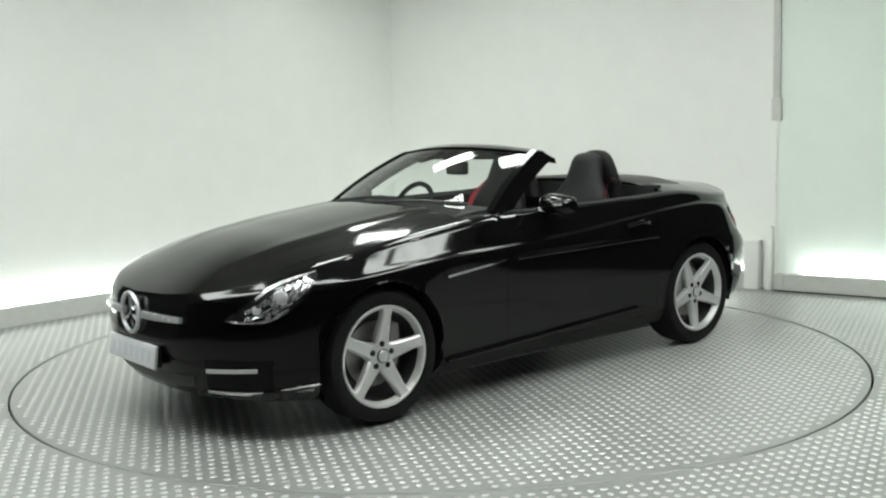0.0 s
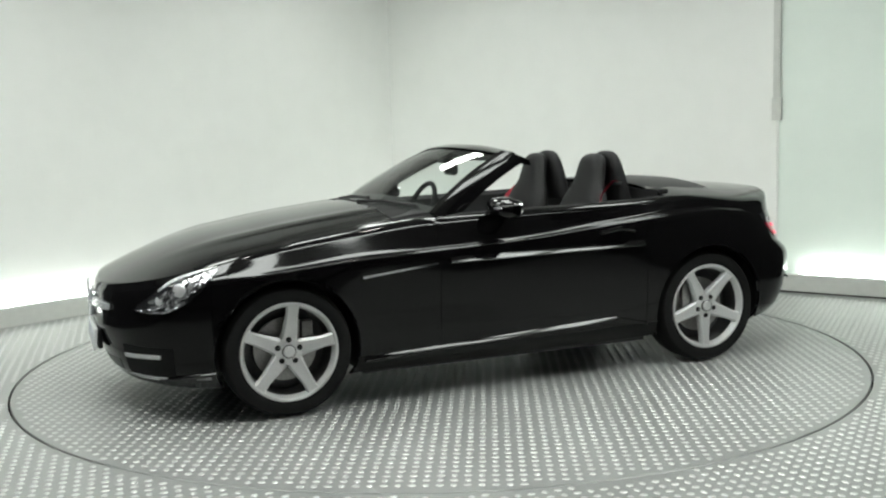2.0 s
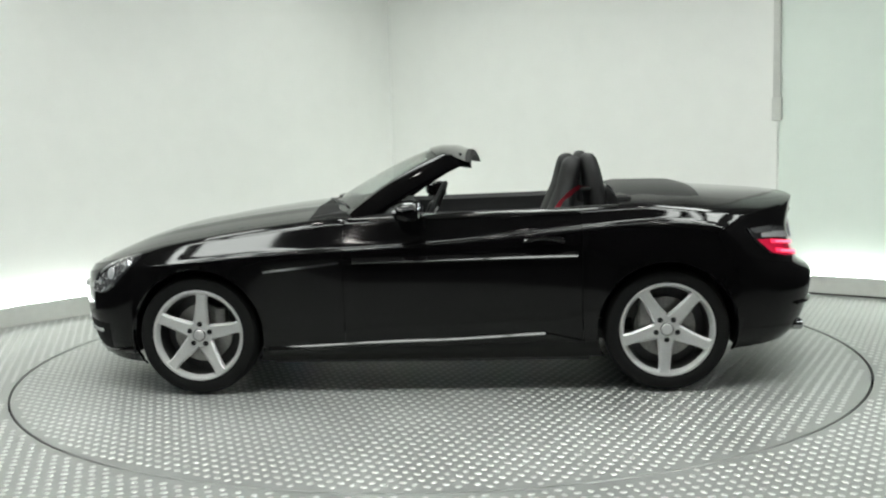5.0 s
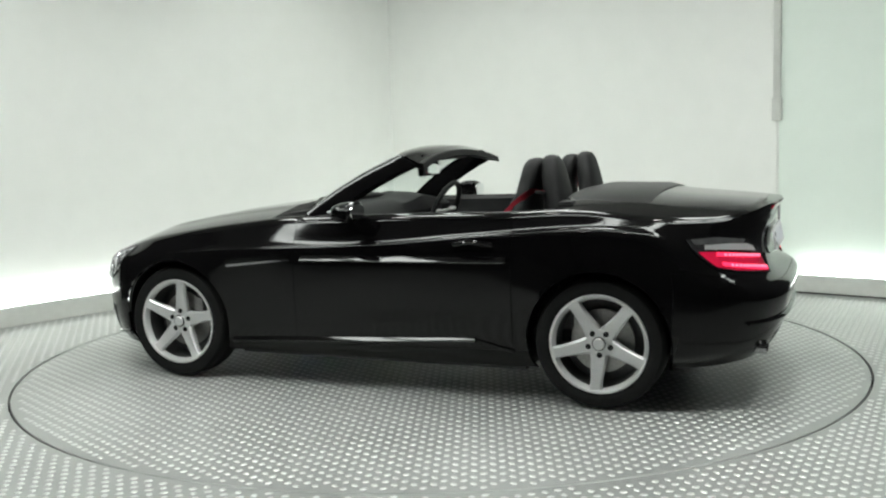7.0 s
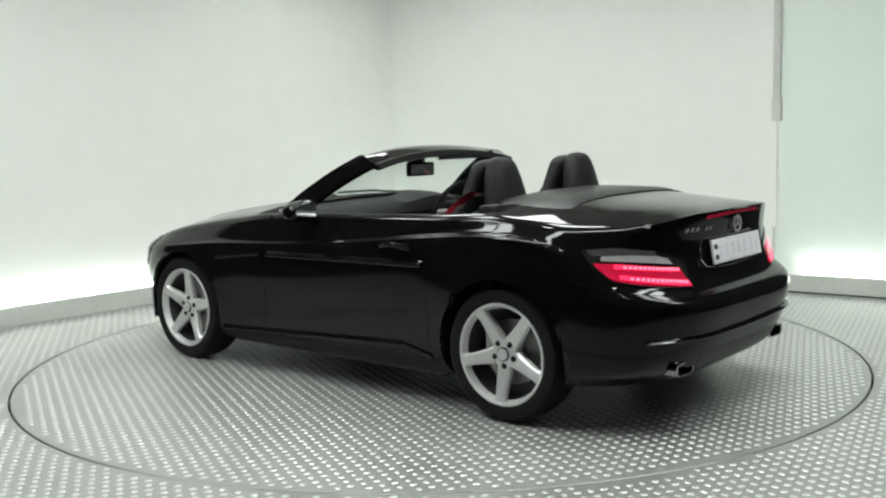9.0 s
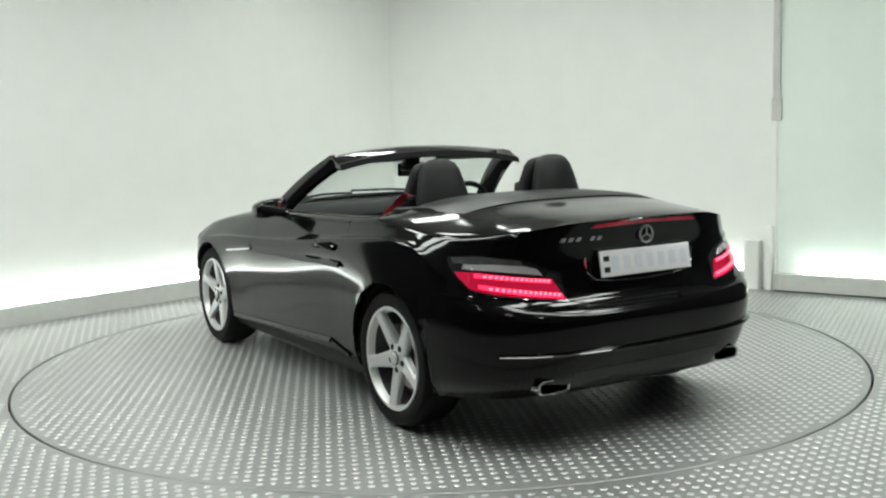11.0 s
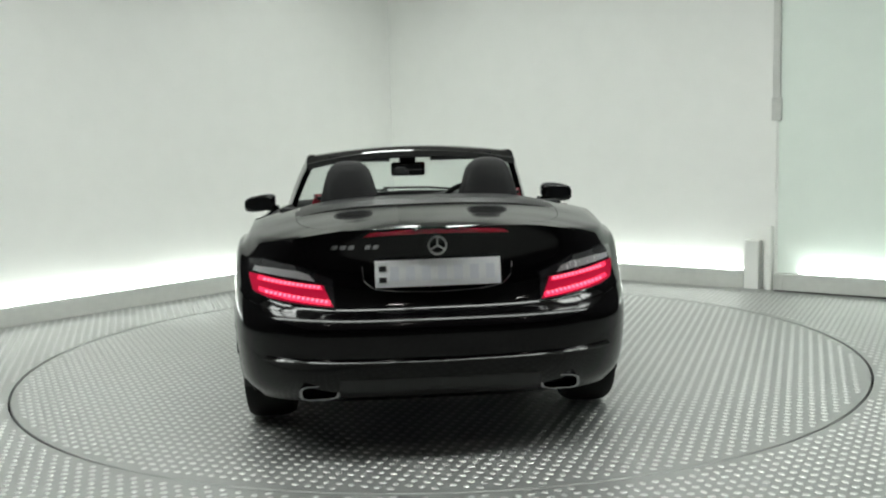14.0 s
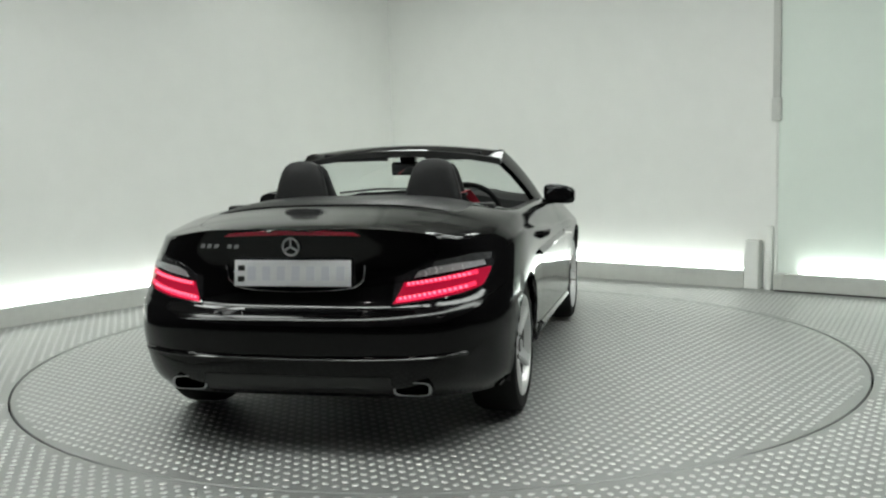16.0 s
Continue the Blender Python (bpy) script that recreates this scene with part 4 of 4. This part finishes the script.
        # door handle and fuel flap edge
        pts = [surf(X(x), 0.806 - 0.01 * abs(i - 2)) + Vector((0, o, 0)) for i, (x, o) in enumerate(((-0.50, .004), (-0.54, .030), (-0.60, .036), (-0.66, .030), (-0.70, .004)))]
        part("door_handle", tube_bm([(q.x, q.y * s, q.z) for q in pts], 0.013, 8), PAINT, panels["door"][0 if s == 1 else 1])
        # belt moulding
        patch("belt_moulding", [(X(0.30), .895), (X(-0.78), .914)], [(X(0.30), .905), (X(-0.78), .924)], GLOSSBLACK, panels["door"][0 if s == 1 else 1], s, 0.004, 0.01, 30, 2)
        # sill blade
        patch("sill_blade", [(X(0.84), .228), (X(-0.60), .296), (X(-0.80), .255)], [(X(0.84), .246), (X(-0.60), .314), (X(-0.80), .268)], PAINT, car, s, 0.011, 0.02, 40, 3)
        ledge("sill_ledge", [(X(x), z) for x, z in zip(np.linspace(0.84, -0.60, 30), np.linspace(.236, .304, 30))], 0.016, 0.019, 0.004, PAINT, panels["side_skirt"][0 if s == 1 else 1], s)
        ledge("swage_line", [(X(x), z) for x, z in zip(np.linspace(0.38, -0.77, 30), np.linspace(.693, .706, 30))], 0.024, 0.0212, 0.001, PAINT, panels["door"][0 if s == 1 else 1], s)
        # tail lamp
        lo = [(lamp_x(-1.630), .800), (lamp_x(-1.672), .745), (lamp_x(-1.735), .682), (RY(0.70), .660), (RY(0.42), .628)]
        up = [(lamp_x(-1.620), .818), (lamp_x(-1.72), .828), (RY(0.77), .826), (RY(0.64), .808), (RY(0.47), .745)]
        t = patch("tail_lamp", lo, up, LAMPDARK, car, s, 0.005, 0.02, 34, 10, "lit red tail lamp with a smoked upper band")
        patch("red_lens", [(lamp_x(-1.684), .746), (lamp_x(-1.738), .689), (RY(0.70), .667), (RY(0.43), .635)],
              [(lamp_x(-1.674), .760), (lamp_x(-1.76), .757), (RY(0.70), .748), (RY(0.50), .722)], REDFILL, t, s, 0.008, 0.01, 30, 6, "glowing red lower lens")
        patch("clear_strip", [(lamp_x(-1.700), .770), (RY(0.72), .762), (RY(0.62), .750), (RY(0.54), .738)],
              [(lamp_x(-1.700), .790), (RY(0.72), .790), (RY(0.62), .780), (RY(0.57), .765)], SATIN, t, s, 0.008, 0.01, 26, 2, "clear silver reversing strip")
        patch("smoked_band", [(lamp_x(-1.66), .793), (RY(0.77), .792), (RY(0.62), .780)], [(lamp_x(-1.64), .816), (RY(0.77), .822), (RY(0.64), .803)], SMOKE, t, s, 0.007, 0.01, 24, 4)
        patch("led_bar", [(lamp_x(-1.748), .737), (RY(0.70), .728), (RY(0.50), .704)], [(lamp_x(-1.748), .753), (RY(0.70), .744), (RY(0.51), .719)], REDGLOW, t, s, 0.011, 0.01, 24, 2)
        patch("led_bar", [(lamp_x(-1.765), .692), (RY(0.62), .664), (RY(0.445), .641)], [(lamp_x(-1.765), .708), (RY(0.62), .684), (RY(0.45), .658)], REDGLOW, t, s, 0.011, 0.01, 24, 2)
        for k in range(14):
            f = k / 13
            for y0, y1, z0, z1 in ((0.74, 0.52, .740, .714), (0.72, 0.47, .690, .655)):
                y, z = y0 + (y1 - y0) * f, z0 + (z1 - z0) * f
                patch("led", [(RY(y), z - .005), (RY(y - 0.010), z - .005)], [(RY(y), z + .005), (RY(y - 0.010), z + .005)], REDBRIGHT, t, s, 0.0135, 0.006, 3, 1)
        # tailpipes
        rings = []
        for x, k in ((-1.80, 1.0), (-1.957, 1.0), (-1.957, 0.86), (-1.90, 0.84)):
            rings.append([Vector((x, s * 0.505 + 0.084 * k * math.copysign(abs(math.cos(a)) ** 0.5, math.cos(a)), 0.280 + 0.030 * k * math.copysign(abs(math.sin(a)) ** 0.6, math.sin(a))))
                          for a in np.linspace(0, 2 * math.pi, 28, endpoint=False)])
        lofted("tailpipe", rings, PIPE, car, "rectangular chrome tailpipe trim")
        rings = [[Vector((-1.905, s * 0.505 + 0.070 * math.copysign(abs(math.cos(a)) ** 0.5, math.cos(a)), 0.280 + 0.023 * math.sin(a))) for a in np.linspace(0, 2 * math.pi, 20, endpoint=False)],
                 [Vector((-1.86, s * 0.505 + 0.070 * math.copysign(abs(math.cos(a)) ** 0.5, math.cos(a)), 0.280 + 0.023 * math.sin(a))) for a in np.linspace(0, 2 * math.pi, 20, endpoint=False)]]
        lofted("tailpipe_inside", rings, GAP, car)
        # diffuser panel and crease of the rear bumper
        patch("rear_diffuser", [(RY(0.42), .252), (RY(0.0), .252)], [(RY(0.40), .335), (RY(0.0), .335)], PLASTIC, rear, s, 0.002, 0.015)
        crease = ledge("bumper_crease", [(RY(y), .414 + 0.012 * y) for y in np.linspace(0.70, 0.003, 40)], 0.012, 0.0190, 0.0005, PAINT, rear, s)
        for f in crease.data.polygons:
            f.use_smooth = False
        # plate recess of the boot lid
        patch("plate_recess", [(RY(0.30), .705), (RY(0.0), .690)], [(RY(0.36), .835), (RY(0.0), .835)], GLOSSBLACK, boot, s, 0.002, 0.01)
        arc = resample([(RY(0.375), .80), (RY(0.345), .74), (RY(0.29), .704), (RY(0.18), .690), (RY(0.003), .684)], 24)
        bead("recess_edge", [tuple(a) for a in arc], 0.0038, CHROME, boot, s, 0.004)
        # lamp strip on the boot lip
        patch("brake_light", [(RY(0.42), .924), (RY(0.0), .932)], [(RY(0.40), .938), (RY(0.0), .952)], REDDARK, boot, s, 0.006, 0.012, 18, 3, "slim dark red high brake light")
    rp = part("number_plate", box_bm(-1.966, 0, 0.768, 0.012, 0.52, 0.112, 0.003, Matrix.Rotation(radians(10), 3, "Y")), PLATEWHITE, car, "white number plate with plain grey bars")
    for k in range(7):
        part("print_bar", box_bm(-1.9728, 0.18 - k * 0.066, 0.768, 0.002, 0.036, 0.06, 0, Matrix.Rotation(radians(10), 3, "Y")), PLATEBAR, rp)
    for dz in (-0.024, 0.022):
        part("plate_mark", box_bm(-1.9728 + dz * 0.176, 0.228, 0.768 + dz, 0.002, 0.030, 0.022, 0, Matrix.Rotation(radians(10), 3, "Y")), PLASTIC, rp)
    # small round badge and letter bars on the boot
    ring = [(-1.968 - 0.002, 0.036 * math.cos(a), 0.880 + 0.036 * math.sin(a)) for a in np.linspace(0, 2 * math.pi, 28, endpoint=False)]
    b = part("boot_badge", tube_bm(ring, 0.005, 8, True), SATIN, car, "small round chrome badge on the boot")
    for k in range(3):
        a = math.pi / 2 + k * 2 * math.pi / 3
        part("badge_bar", tube_bm([(-1.972, 0, 0.880), (-1.970, 0.035 * math.cos(a), 0.880 + 0.035 * math.sin(a))], 0.0045, 6), SATIN, b)
    for k in range(6):
        if k == 3:
            continue
        y = 0.53 - 0.034 * k
        patch("letter_bar", [(RY(y), .872), (RY(y - 0.022), .872)], [(RY(y), .890), (RY(y - 0.022), .890)], PIPE, boot, 1, 0.004, 0.006, 4, 2)
    # raised cover behind the seats
    rings = []
    for x, k in ((-0.99, 0.9), (-1.05, 1.0), (-1.25, 1.0), (-1.36, 0.98), (-1.42, 0.94)):
        ring = []
        for t in np.linspace(-1, 1, 21):
            y = 0.62 * k * t
            y6, z6 = float(np.interp(-x, -GRID[-1, :, 0], GRID[-1, :, 1])), float(np.interp(-x, -GRID[-1, :, 0], GRID[-1, :, 2]))
            z = float(top_z(np.array(x), z6, y / y6))
            lift = 0.014 if -1.40 < x < -1.0 else 0.004
            ring.append((x, y, z + lift * (1 - abs(t) ** 6)))
        ring += [(x, 0.60 * k, 0.93), (x, -0.60 * k, 0.93)]
        rings.append(ring)
    lofted("roof_cover", rings, CLOTHDARK, car, "dark flush cover over the folded roof")


def build_car():
    car = new("car")
    tagged(car, "glossy black two-seat roadster with open roof on the turntable", "car")
    panels = build_body(car)
    build_cabin(car)
    build_seats(car)
    build_windscreen(car)
    for x, s, ph in ((1.215, 1, 97), (-1.215, 1, -86), (1.215, -1, 60), (-1.215, -1, 40)):
        build_wheel(car, x, s, ph)
    build_mirrors(car)
    build_details(car, panels)
    return car


def motions():
    rows_disc, rows_car = [], []
    for k in range(33):
        t = 0.5 * k
        a = TURN_START + TURN_RATE * t
        turn = pose(0, 0, 0, 0, 0, a)
        rows_disc.append((t, turn))
        rows_car.append((t, turn @ pose(-CAR_OFF[0], -CAR_OFF[1], 0.0035)))
    walk(turntable, rows_disc)
    walk(car, rows_car)


build_room()
build_lights()
build_battens()
build_downlights()
turntable = build_floor()
car = build_car()
motions()
